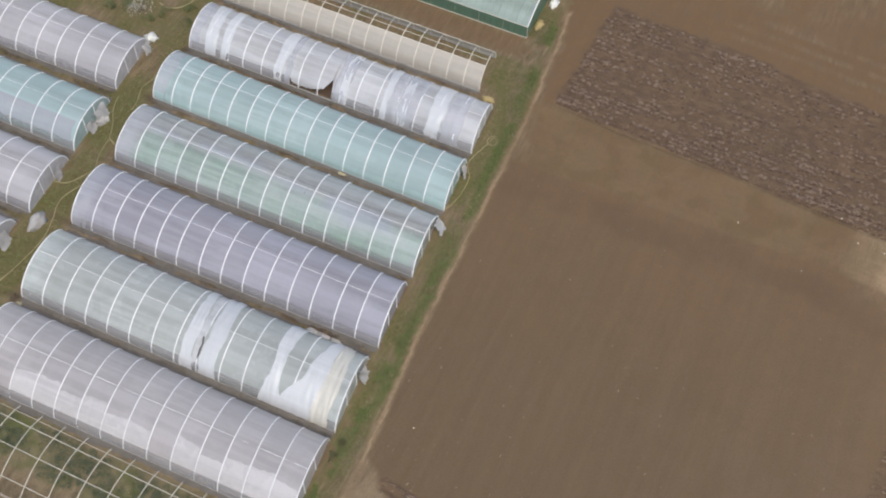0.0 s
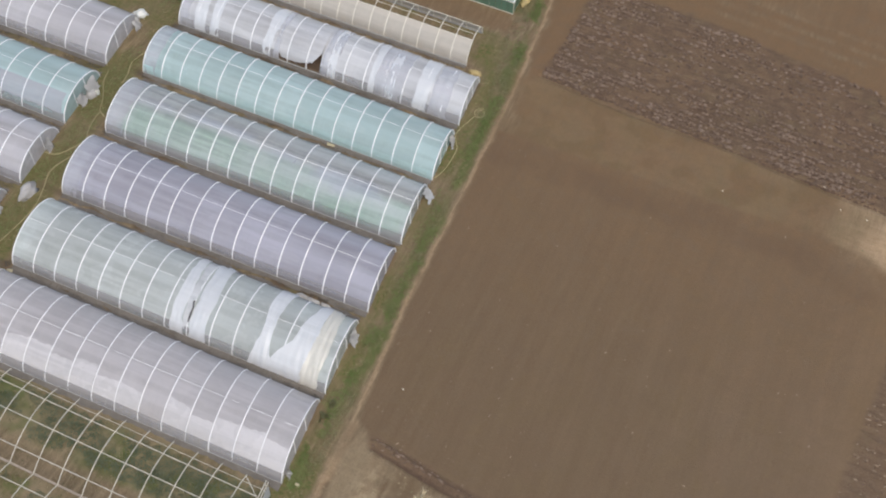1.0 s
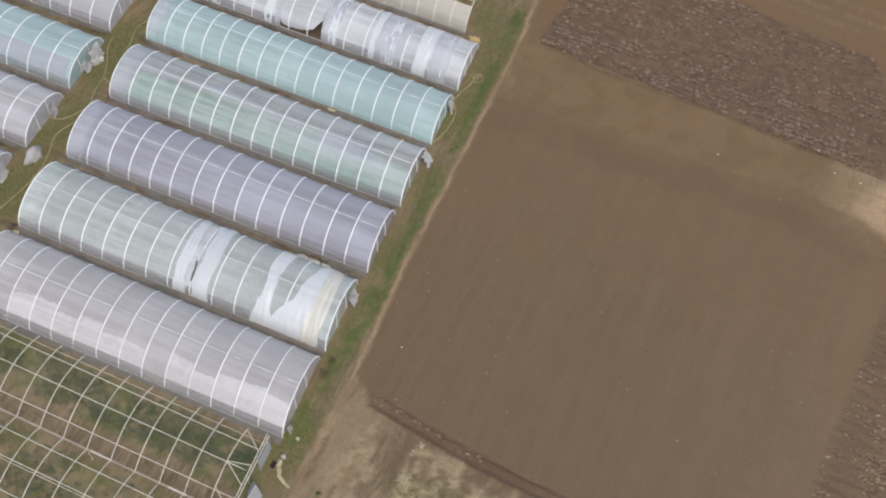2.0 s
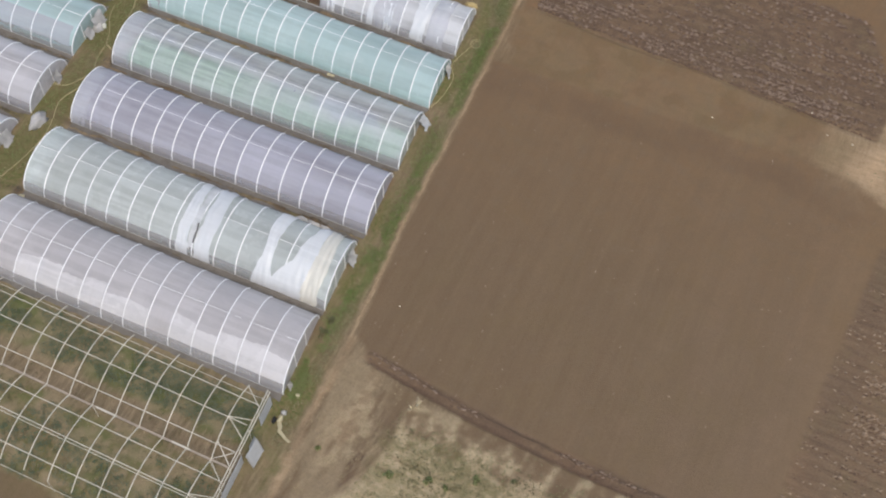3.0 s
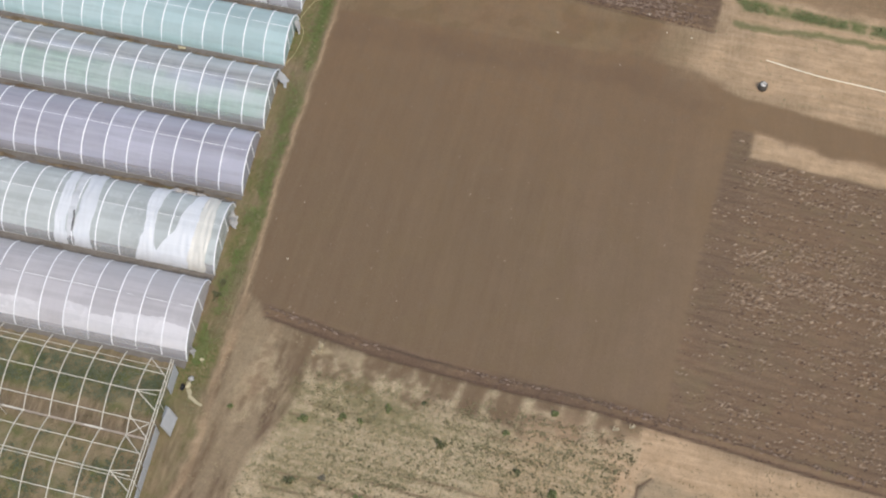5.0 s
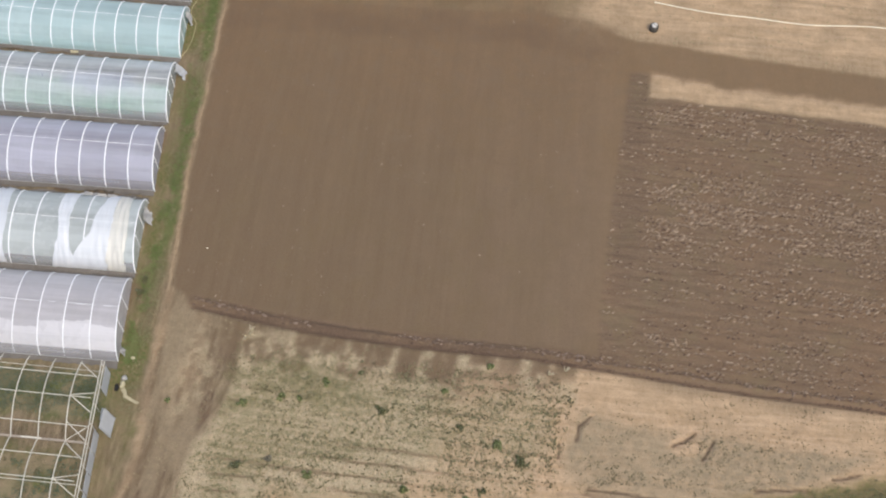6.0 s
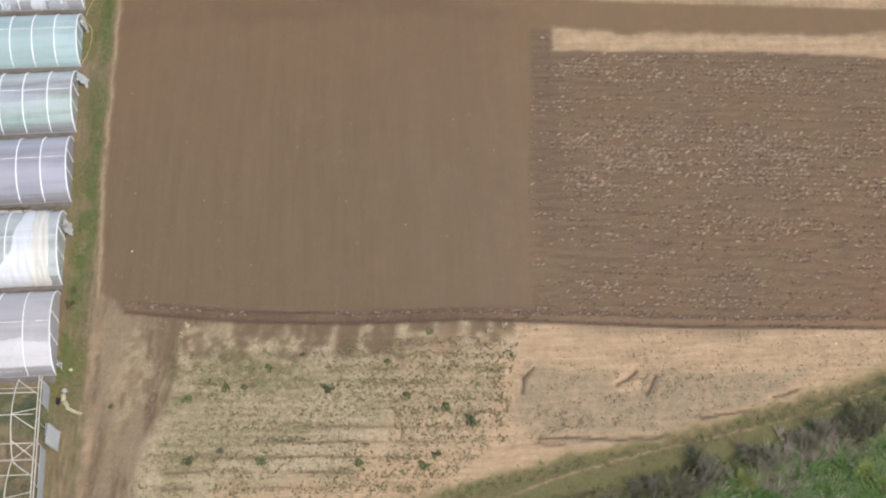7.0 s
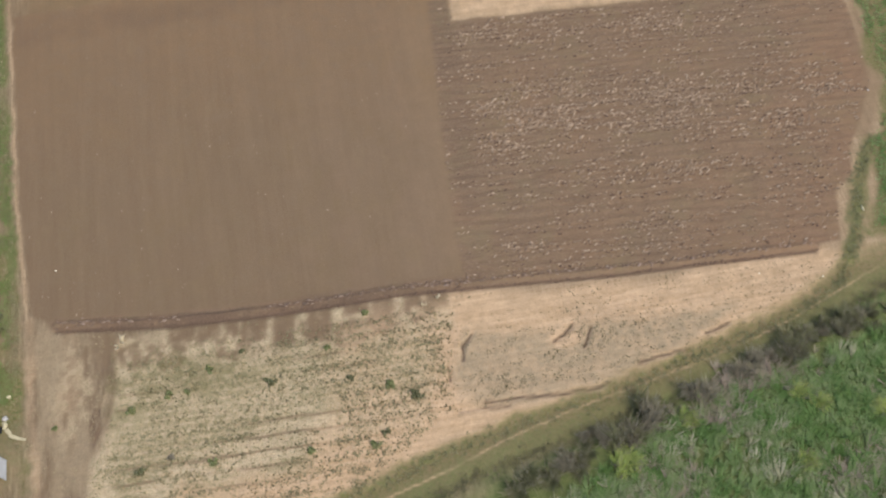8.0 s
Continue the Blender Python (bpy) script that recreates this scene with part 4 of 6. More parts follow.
def lay_sheet(t, name, edges_left, edges_right, v0, v1, material, label, off=0.05, wrinkle=0.03, seed=1.0, nx=10, nv=26):
    """A loose sheet drawn over a tunnel; its edges are (v, x) pairs."""
    length, width, height = t["size"]
    rag = lambda v, k: 0.16 * noise.noise(Vector((v * 6.0, seed * 3.1, k))) + 0.09 * noise.noise(Vector((v * 17.0, seed, k)))
    left = lambda v: max(0.0, float(np.interp(v, *zip(*edges_left))) + rag(v, 1.0))
    right = lambda v: min(length, float(np.interp(v, *zip(*edges_right))) + rag(v, 5.0))
    return part(name, lean(shell(bmesh.new(), length, width, height, v0, v1, left, right, off, wrinkle, seed, nv, nx)), material, t, label, smooth=True)


tun_r1 = tunnel("patched grey plastic tunnel with torn white sheeting", -1.4, 20.0, 5.3, 2.0, 15, FILM_GREY, missing=(5, 6, 7), bay=1.847, skirt_gap=(10.2, 14.3))
tun_r2 = tunnel("teal-tinted plastic film tunnel with white hoops", -0.95, 13.55, 5.3, 2.0, 15, FILM_TEAL, bay=1.853)
tun_r3 = tunnel("clear plastic tunnel with green crops showing through", -0.5, 6.68, 5.9, 2.05, 14, FILM_GREEN, bay=1.954, rise=0.28, side_rails=(0.37,))
tun_r4 = tunnel("lilac-grey plastic film tunnel with white hoops", -0.05, -0.12, 5.95, 2.05, 14, FILM_LILAC, bay=1.95, rise=0.42, side_rails=(0.42,))
tun_r5 = tunnel("pale sage plastic tunnel with crumpled white sheets", 0.24, -7.65, 6.35, 2.15, 14, FILM_SAGE, bay=1.928, rise=0.3)
tun_r6 = tunnel("pale rose-grey plastic film tunnel beside bare hoops", 0.75, -15.08, 6.7, 2.2, 14, FILM_ROSE, bay=1.921, rise=0.42, r=0.045)
tun_l1 = tunnel("lilac-grey plastic tunnel beside a grassy alley", -32.2, 12.95, 5.9, 2.05, 12, FILM_SMOKE, "tunnels across the alley", bay=2.1)
tun_l2 = tunnel("half teal plastic tunnel with a ragged open end", -31.5, 5.7, 5.8, 2.05, 12, FILM_TEAL, "tunnels across the alley", bay=2.15)
tun_l3 = tunnel("grey plastic tunnel with a sagging film end", -31.0, -1.15, 5.8, 2.05, 12, FILM_SMOKE, "tunnels across the alley", bay=2.25)
tun_l4 = tunnel("grey plastic tunnel with torn film at its end", -31.0, -8.3, 5.8, 2.05, 12, FILM_SMOKE, "tunnels across the alley", bay=2.25)
tun_r0 = tunnel("bare cream hoops with beige sheeting along the foot", -3.6, 26.6, 4.4, 1.9, 16, SHEET_BEIGE, "bare hoop frames", covered=False, pipe=PIPE_CREAM, bay=1.62, r=0.036)

# loose and torn sheeting; x runs from each tunnel's west foot, v from its south foot to its north foot
WEST1, WEST5 = -1.4 - 15 * 1.847, 0.24 - 14 * 1.928


def strip(t, west, a, b, c, d, v0, v1, material, label, seed, wrinkle=0.08, off=0.08):
    """A sheet from x a..b at its lower edge to c..d at its upper edge."""
    return lay_sheet(t, "loose_sheet", [(v0, a - west), (v1, c - west)], [(v0, b - west), (v1, d - west)], v0, v1, material, label, off, wrinkle, seed)


def drape(t, west, left, right, v1, material, label, seed, wrinkle=0.08, off=0.09, v0=0.02):
    """A sheet whose edges are (v, x) pairs, x counted in the plan."""
    return lay_sheet(t, "loose_sheet", [(v, x - west) for v, x in left], [(v, x - west) for v, x in right], v0, v1, material, label, off, wrinkle, seed, 18, 34)


strip(tun_r5, WEST5, -12.75, -11.65, -12.8, -12.1, 0.03, 0.92, SHEET_WHITE, "crumpled white sheet strip", 2.0)
strip(tun_r5, WEST5, -11.15, -9.75, -11.1, -9.85, 0.03, 0.95, SHEET_WHITE, "crumpled white sheet strip", 5.0)
strip(tun_r5, WEST5, -11.7, -11.2, -12.0, -11.3, 0.1, 0.85, FILM_GREY, "loose grey film between two sheets", 9.0, 0.03, 0.04)
# dark strip laid on top paints the shaded opening between the sheets
strip(tun_r5, WEST5, -11.3, -11.18, -11.32, -11.2, 0.2, 0.38, SLIT_SHADE, "dark strip painting the shaded slit between two sheets", 9.0, 0.0, 0.16)
drape(tun_r5, WEST5, [(0.02, -6.2), (0.2, -5.9), (0.36, -5.6), (0.55, -5.9), (0.95, -5.8)], [(0.02, -4.3), (0.13, -4.3), (0.22, -4.5), (0.37, -4.75), (0.55, -4.8), (0.95, -4.5)], 0.95,
      SHEET_WHITE, "crumpled white sheet strip", 8.0, 0.07)
drape(tun_r5, WEST5, [(0.02, -4.9), (0.2, -4.3), (0.37, -3.3), (0.67, -2.55), (0.9, -2.2)], [(0.02, -1.9), (0.14, -1.8), (0.48, -1.5), (0.9, -1.6)], 0.9,
      SHEET_WHITE, "pulled-down white sheet triangle", 11.0, 0.06, 0.09)
drape(tun_r5, WEST5, [(0.02, -1.9), (0.45, -1.55), (0.92, -1.65)], [(0.02, -0.5), (0.45, -0.35), (0.92, -0.6)], 0.92, SHEET_CREAM, "stained cream sheet", 14.0, 0.10)
for k, (a, b, c, d, mat) in enumerate([(-27.4, -26.3, -28.1, -26.9, SHEET_WHITE), (-25.9, -25.0, -26.1, -25.2, SHEET_WHITE), (-20.5, -19.7, -20.4, -19.4, SHEET_WHITE),
                                       (-19.4, -18.9, -19.4, -18.9, FILM_SKIRT), (-14.6, -13.4, -14.7, -13.2, FILM_SKIRT), (-14.0, -13.4, -14.2, -13.3, SHEET_WHITE),
                                       (-10.1, -9.5, -10.3, -9.6, SHEET_WHITE), (-9.5, -8.6, -9.6, -8.7, FILM_SKIRT), (-8.6, -7.0, -8.7, -6.9, FILM_SKIRT),
                                       (-8.5, -7.7, -8.5, -7.9, SHEET_WHITE), (-5.8, -4.6, -5.9, -4.5, SHEET_WHITE), (-4.4, -2.7, -4.2, -2.8, FILM_SKIRT)]):
    strip(tun_r1, WEST1, a, b, c, d, 0.03, 0.92 - 0.05 * (k % 3), mat, "crumpled white sheet strip", 20.0 + k * 3, 0.05, 0.055)


def torn_panel(t, x0, x1, bottom, seed):
    """A panel of film torn off along its foot; bottom gives the torn edge as (x, v) pairs."""
    length, width, height = t["size"]
    bm = bmesh.new()
    cols = []
    for k in range(17):
        x = x0 + (x1 - x0) * k / 16
        low = float(np.interp(x, *zip(*bottom))) + 0.015 * noise.noise(Vector((x * 5, seed, 0)))
        col = []
        for q in range(19):
            v = low + (0.99 - low) * q / 18
            y, z = arch(v, width, height)
            ny, nz = (y - width / 2) / (width / 2), z / height
            d = (0.012 + 0.02 * noise.noise(Vector((x * 2.3, v * 5, seed)))) / max(0.05, math.hypot(ny, nz))
            col.append(bm.verts.new((x, y + d * ny, max(0.02, z + d * nz))))
        cols.append(col)
    for a, b in zip(cols, cols[1:]):
        for q in range(18):
            bm.faces.new((a[q], b[q], b[q + 1], a[q + 1]))
    return part("torn_film", lean(bm), FILM_GREY, t, "film torn off along its foot", smooth=True)


torn = [(9.2, 0.02), (10.15, 0.03), (10.25, 0.15), (10.4, 0.08), (11.2, 0.06), (12.2, 0.075), (13.0, 0.11), (13.5, 0.14), (14.25, 0.3), (14.3, 0.03), (15.0, 0.02)]
for k in (5, 6, 7):
    torn_panel(tun_r1, k * 1.847, (k + 1) * 1.847, torn, 40.0 + k)
part("brace", lean(tube(bmesh.new(), [(12.2, 2.2, 1.85), (12.9, 0.25, 0.45)], 0.03)), PIPE, tun_r1)
# beige sheeting along both feet of the bare cream hoops
lay_sheet(tun_r0, "foot_sheet", [(0.0, 0.0), (0.5, 0.0)], [(0.0, 25.9), (0.5, 25.9)], 0.01, 0.40, SHEET_BEIGE, "beige sheeting along the foot", -0.03, 0.02, 61.0, 60, 10)
lay_sheet(tun_r0, "foot_sheet", [(0.7, 0.0), (1.0, 0.0)], [(0.7, 25.9), (1.0, 25.9)], 0.84, 0.99, SHEET_BEIGE, "beige sheeting along the foot", 0.03, 0.03, 66.0, 60, 6)
for v in (0.40, 0.80):
    y, z = arch(v, 4.4, 1.9)
    part("rail", lean(tube(bmesh.new(), [(0, y, z), (25.92, y, z)], 0.028)), PIPE_CREAM, tun_r0)


# dark lilac shading film along the ridge of the clear tunnel
for a, b, v0, v1 in ((1.6, 5.8, 0.47, 0.55), (6.0, 13.6, 0.5, 0.57), (14.0, 17.8, 0.44, 0.52), (18.2, 25.4, 0.38, 0.53), (20.0, 22.5, 0.3, 0.38)):
    lay_sheet(tun_r3, "shade_film", [(v0, a), (0.5 * v0 + 0.5 * v1, a + 0.9), (v1, a + 0.3)], [(v0, b), (0.4 * v0 + 0.6 * v1, b - 1.1), (v1, b - 0.4)], v0, v1, FILM_SHADE, "faint lilac shading film over the ridge", -0.04, 0.02, a, 24, 6)
# the pale doubled sheet of the west bays, and pale patches low on the rose tunnel
for t, wide in ((tun_r1, 0.9), (tun_r2, 1.2), (tun_r3, 1.5), (tun_r4, 1.3)):
    lay_sheet(t, "end_sheet", [(0.0, 0.02), (1.0, 0.02)], [(0.0, wide), (0.5, wide * 1.15), (1.0, wide * 0.9)], 0.02, 0.98, FILM_SKIRT, "pale doubled film at the end", 0.03, 0.02, wide * 7)

# the lower side of the half teal tunnel is covered with grey film
lay_sheet(tun_l2, "lower_sheet", [(0.0, 0.0), (1.0, 0.0)], [(0.0, 25.6), (0.36, 25.4)], 0.13, 0.36, FILM_LOWER, "lilac-grey film along the lower side", 0.03, 0.01, 71.0, 70, 8)


def dried_patch(t, x0, x1, seed):
    """A pale patch low on one bay of film, with an uneven upper edge."""
    length, width, height = t["size"]
    bm = bmesh.new()
    cols = []
    for k in range(15):
        x = x0 + (x1 - x0) * k / 14
        f = (x - x0) / (x1 - x0)
        edge = 0.34 + 0.09 * noise.noise(Vector((x0 * 0.9, seed, 0))) + 0.07 * (f - 0.5) * noise.noise(Vector((x0 * 1.7, seed, 9))) + 0.015 * noise.noise(Vector((x * 2.4, seed, 5)))
        col = []
        for q in range(8):
            v = 0.138 + max(0.02, edge - 0.138) * q / 7
            y, z = arch(v, width, height)
            n = math.hypot((y - width / 2) / (width / 2), z / height)
            col.append(bm.verts.new((x, y + 0.024 * (y - width / 2) / (width / 2) / n, z + 0.024 * z / height / n)))
        cols.append(col)
    for a, b in zip(cols, cols[1:]):
        for q in range(7):
            bm.faces.new((a[q], b[q], b[q + 1], a[q + 1]))
    return part("dried_patch", lean(bm), FILM_LOW_PATCH, PANELS[t.name, int(x0 / 1.921)], "uneven pale patch low on the film", smooth=True)


for k in range(2, 14):
    if k not in (8,):
        dried_patch(tun_r6, k * 1.921 + 0.03, k * 1.921 + 1.89, 4.2)


def flap(t, x, y0, y1, z, drop, material, seed, label="loose film flap"):
    """A rag of film that hangs off an end hoop."""
    bm = bmesh.new()
    rng = random.Random(seed)
    rows = []
    for i in range(7):
        f = i / 6
        rows.append([bm.verts.new((x + 0.12 + f * drop + 0.1 * rng.uniform(-1, 1), y0 + (y1 - y0) * k / 6 + 0.12 * rng.uniform(-1, 1) * (f + 0.3),
                                   max(0.03, z * (1 - f) + 0.12 * rng.uniform(-1, 1)))) for k in range(7)])
    for a, b in zip(rows, rows[1:]):
        for k in range(6):
            bm.faces.new((a[k], a[k + 1], b[k + 1], b[k]))
    return part("film_flap", lean(bm), material, END_WALL[t.name], label, smooth=True)


flap(tun_r2, 15 * 1.853, 3.8, 4.5, 1.2, 0.3, DIRTY_FILM, 3)
flap(tun_r3, 14 * 1.954, 4.6, 5.5, 1.0, 0.7, PANEL_GREY, 4, "grey sheet flap")
flap(tun_r5, 14 * 1.928, 4.3, 5.3, 1.1, 0.4, DIRTY_FILM, 5)
flap(tun_r6, 14 * 1.921, 0.5, 1.0, 0.5, 0.25, DIRTY_FILM, 6)
flap(tun_l1, 12 * 2.1, 4.6, 5.5, 0.9, 0.5, DIRTY_FILM, 7)
flap(tun_l2, 12 * 2.15, 3.4, 4.8, 1.3, 0.6, DIRTY_FILM, 8)
flap(tun_l2, 12 * 2.15, 2.0, 3.0, 1.0, 0.4, DIRTY_FILM, 18)
flap(tun_l3, 12 * 2.25, 3.6, 4.4, 1.0, 0.35, DIRTY_FILM, 9)
flap(tun_l4, 12 * 2.25, 3.2, 4.4, 1.1, 0.5, DIRTY_FILM, 10)


RUSTY = plain("weathered_gutter", srgb(172, 158, 142), 0.3, 4, 0.7)


# ---- the bare two-span frame on posts ----
def two_span_frame():
    bays, bay, span, gutter, rise = 15, 1.92, 6.0, 1.85, 0.95
    x_last, y_mid = -0.75, -22.15
    t = thing("greenhouse_frame", "bare galvanised two-span greenhouse frame over weedy soil", "greenhouse frame", "bare hoop frames", at=(x_last, y_mid, 0))
    west = -bays * bay
    profile = lambda f: gutter + rise * math.sin(math.pi * f) ** 0.8
    bm = bmesh.new()
    lean(tube(bm, [(0, span * k / 16, profile(k / 16)) for k in range(17)], 0.038))
    hoop = bpy.data.meshes.new("hoop")
    bm.to_mesh(hoop)
    bm.free()
    hoop.materials.append(PIPE_GALV)
    bm = tube(bmesh.new(), [(0, 0, 0), (0, 0, gutter)], 0.025)
    post = bpy.data.meshes.new("post")
    bm.to_mesh(post)
    bm.free()
    post.materials.append(PIPE_GALV)
    for k in range(bays + 1):
        x = -k * bay
        for y in (0, -span):
            h = new("hoop", hoop)
            h.parent = t
            h.matrix_basis = pose(x - SKEW * y, y, 0)
        for y in (0, -span):
            if k % 5 == 0:
                p = new("post", post)
                p.parent = t
                p.matrix_basis = pose(x - SKEW * y, y, 0)
    for y in (span, 0, -span):
        if y:
            part("eave_rail", lean(tube(bmesh.new(), [(west, y, 0.35), (1.4, y, 0.35)], 0.02)), PIPE_GALV, t)
        else:
            part("gutter", lean(box(bmesh.new(), west, 1.5, y - 0.07, y + 0.07, gutter - 0.07, gutter + 0.02)), RUSTY, t, "dull weathered gutter")
    for base in (0, -span):
        for f in (0.17, 0.5, 0.8):
            part("purlin", lean(tube(bmesh.new(), [(west, base + span * f, profile(f) - 0.03), (1.4, base + span * f, profile(f) - 0.12 - 0.25 * (f - 0.2))], 0.032)), PIPE_GALV, t)
        if base:
            part("tie_rail", lean(tube(bmesh.new(), [(west, base + span * 0.5, gutter - 0.02), (1.4, base + span * 0.5, gutter - 0.02)], 0.026)), PIPE_GALV, t)
        for p, q in (((0, span * 0.98, gutter), (1.4, span * 0.8, gutter - 0.1)), ((0, span * 0.5, profile(0.5)), (1.4, span * 0.36, gutter)),
                     ((0, span * 0.5, profile(0.5)), (1.4, span * 0.62, gutter)), ((0, 0.05, gutter), (1.4, span * 0.2, gutter)), ((0, span * 0.2, profile(0.2)), (1.4, 0.1, gutter))):
            part("brace", lean(tube(bmesh.new(), [(p[0], base + p[1], p[2]), (q[0], base + q[1], q[2])], 0.03)), PIPE_GALV, t)
    # the end wall: two long beams on posts with grey boards
    for dx, z in ((1.4, gutter), (1.55, gutter - 0.12)):
        part("end_beam", lean(tube(bmesh.new(), [(dx, -span, z), (dx, span + 0.2, z)], 0.04)), PIPE_GALV, t)
    for y in np.linspace(-span, span, 9):
        p = new("post", post)
        p.parent = t
        p.matrix_basis = pose(1.4 - SKEW * y, float(y), 0)
    for y0, y1, z0, z1 in [(4.2, 6.0, 0.1, 1.5), (2.3, 3.2, 0.0, 0.5), (-0.2, 1.3, 0.05, 1.2), (-1.7, -0.25, 0.05, 1.25), (-3.1, -1.75, 0.05, 1.1), (-4.5, -3.15, 0.05, 0.9)]:
        part("end_board", lean(box(bmesh.new(), 1.6, 1.64, y0, y1, z0, z1, 0.01)), PANEL_GREY, t, "grey end-wall sheet")
    for a, b in ((-9.3, -7.6), (-3.1, -1.7)):
        part("sheet_scrap", lean(box(bmesh.new(), a, b, -0.06, 0.06, gutter + 0.03, gutter + 0.05, 0.01)), PIPE_GALV, t, "scrap of pale sheet on the gutter")
    return t


two_span_frame()


def leaning_panel():
    t = thing("wall_panel", "grey sheet panel leaning on the frame's end", "panel", at=(1.25, -20.2, 0))
    bm = box(bmesh.new(), -0.02, 0.02, -0.75, 0.75, 0.0, 1.75, 0.012)
    for v in bm.verts:
        v.co.x += 0.35 * (1 - v.co.z / 1.75)
    part("sheet", bm, PANEL_GREY, t)
    for y in (-0.7, 0.7):
        bm = box(bmesh.new(), 0.02, 0.06, y - 0.03, y + 0.03, 0.0, 1.75)
        for v in bm.verts:
            v.co.x += 0.35 * (1 - v.co.z / 1.75)
        part("batten", bm, BOARD, t)


leaning_panel()


# ---- the green sheeted house to the north ----
def sheeted_house():
    x1, y0, wall, length, depth, rise = -2.35, 34.5, 1.4, 21.6, 9.0, 1.5
    t = thing("sheeted_greenhouse", "pale green sheeted greenhouse with dark green net walls", "greenhouse", at=(x1 - length, y0, 0))
    n = 36
    roof_z = lambda y: wall + rise * math.sin(math.pi * min(1.0, max(0.0, y / depth)))
    me_panel = bpy.data.meshes.new("roof_panel")
    bm = bmesh.new()
    w = length / n
    rows = []
    for k in range(13):
        y = depth * k / 12
        rows.append([bm.verts.new((x, y, roof_z(y) + z)) for x, z in ((0.0, 0.07), (0.07, 0.0), (w - 0.07, 0.0), (w, 0.07))])
    for a, b in zip(rows, rows[1:]):
        for k in range(3):
            bm.faces.new((a[k], a[k + 1], b[k + 1], b[k]))
    bm.to_mesh(me_panel)
    bm.free()
    me_panel.materials.append(GLASS_GREEN)
    me_wall = bpy.data.meshes.new("wall_panel")
    bm = box(bmesh.new(), 0.015, w - 0.015, -0.02, 0.0, 0.05, wall - 0.05)
    bm.to_mesh(me_wall)
    bm.free()
    me_wall.materials.append(WALL_GREEN)
    for k in range(n):
        for name, me in (("roof_panel", me_panel), ("wall_panel", me_wall)):
            p = new(name, me)
            p.parent = t
            p.matrix_basis = pose(k * w, 0, 0)
    for z in (0.04, wall):
        part("wall_rail", tube(bmesh.new(), [(0, -0.03, z), (length, -0.03, z)], 0.04), PIPE_GALV, t)
    for y in (2.2, 4.5):
        part("roof_rail", tube(bmesh.new(), [(0, y, roof_z(y) + 0.06), (length, y, roof_z(y) + 0.06)], 0.025), PIPE_GALV, t)
    part("verge_trim", tube(bmesh.new(), [(length, depth * k / 12, roof_z(depth * k / 12) + 0.04) for k in range(13)], 0.06), PIPE, t)
    bm = bmesh.new()
    top = [bm.verts.new((length - 0.03, depth * k / 12, roof_z(depth * k / 12))) for k in range(13)]
    low = [bm.verts.new((length - 0.03, depth * k / 12, 0)) for k in range(13)]
    for k in range(12):
        bm.faces.new((low[k], low[k + 1], top[k + 1], top[k]))
    part("end_wall", bm, WALL_GREEN, t)
    for k in range(0, n + 1, 4):
        part("post", tube(bmesh.new(), [(k * w, 0.03, 0), (k * w, 0.03, wall)], 0.04), PIPE_GALV, t)


sheeted_house()


# ---- loose things on the ground ----
def crumple(name, label, category, x, y, size, height, material, seed, tail=None):
    """A crumpled heap of sheeting."""
    bm = bmesh.new()
    bmesh.ops.create_icosphere(bm, subdivisions=3, radius=1)
    for v in bm.verts:
        n = 1 + 0.55 * noise.noise(v.co * 1.7 + Vector((seed, 0, 0))) + 0.3 * noise.noise(v.co * 4.1 + Vector((0, seed, 0)))
        v.co = Vector((v.co.x * size[0] * n, v.co.y * size[1] * n, max(0.0, v.co.z * n) * height))
    t = thing(name, label, category, at=(x, y, 0.0))
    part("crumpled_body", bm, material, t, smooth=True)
    if tail:
        bm = bmesh.new()
        rows = []
        for i, (tx, ty) in enumerate(tail):
            wide = 0.17 * (1 - 0.5 * i / len(tail))
            rows.append([bm.verts.new((tx + wide * k * 0.7, ty + wide * k * 0.7, 0.05 + 0.08 * ((i + k) % 2))) for k in (-1, 0, 1)])
        for a, b in zip(rows, rows[1:]):
            for k in range(2):
                bm.faces.new((a[k], a[k + 1], b[k + 1], b[k]))
        part("tail", bm, material, t, smooth=True)
    return t


crumple("plastic_scrap", "crumpled cream plastic sheet lying on the verge", "rubbish", 1.5, -16.9, (0.2, 0.34), 0.3, RAG, 3.0,
        [(0.1, -0.3), (0.35, -0.6), (0.4, -0.85), (0.75, -1.0), (1.1, -1.2), (1.5, -1.3)])
crumple("black_bag", "small black plastic bag by the frame's end", "rubbish", 1.15, -17.15, (0.16, 0.28), 0.3, BLACK, 5.0)
crumple("plastic_scrap", "small pale plastic scrap on the grass", "rubbish", 1.75, -14.7, (0.16, 0.13), 0.12, RAG, 7.0)
crumple("plastic_scrap", "white plastic scrap by the frame's end", "rubbish", 1.5, -16.35, (0.22, 0.18), 0.2, DIRTY_FILM, 8.0)
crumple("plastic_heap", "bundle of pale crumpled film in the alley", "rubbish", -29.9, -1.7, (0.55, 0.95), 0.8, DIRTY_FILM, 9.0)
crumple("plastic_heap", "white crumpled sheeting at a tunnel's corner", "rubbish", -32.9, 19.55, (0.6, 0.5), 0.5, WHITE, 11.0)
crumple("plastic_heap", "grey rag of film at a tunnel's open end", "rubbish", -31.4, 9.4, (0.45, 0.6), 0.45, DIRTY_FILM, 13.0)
crumple("straw_heap", "heap of yellowish straw and sheeting by a frame", "heap", -2.6, 26.1, (0.6, 0.3), 0.3, YELLOW, 15.0)
crumple("straw_heap", "heap of yellow straw beside the green house", "heap", -1.9, 36.4, (0.35, 0.7), 0.3, YELLOW, 17.0)
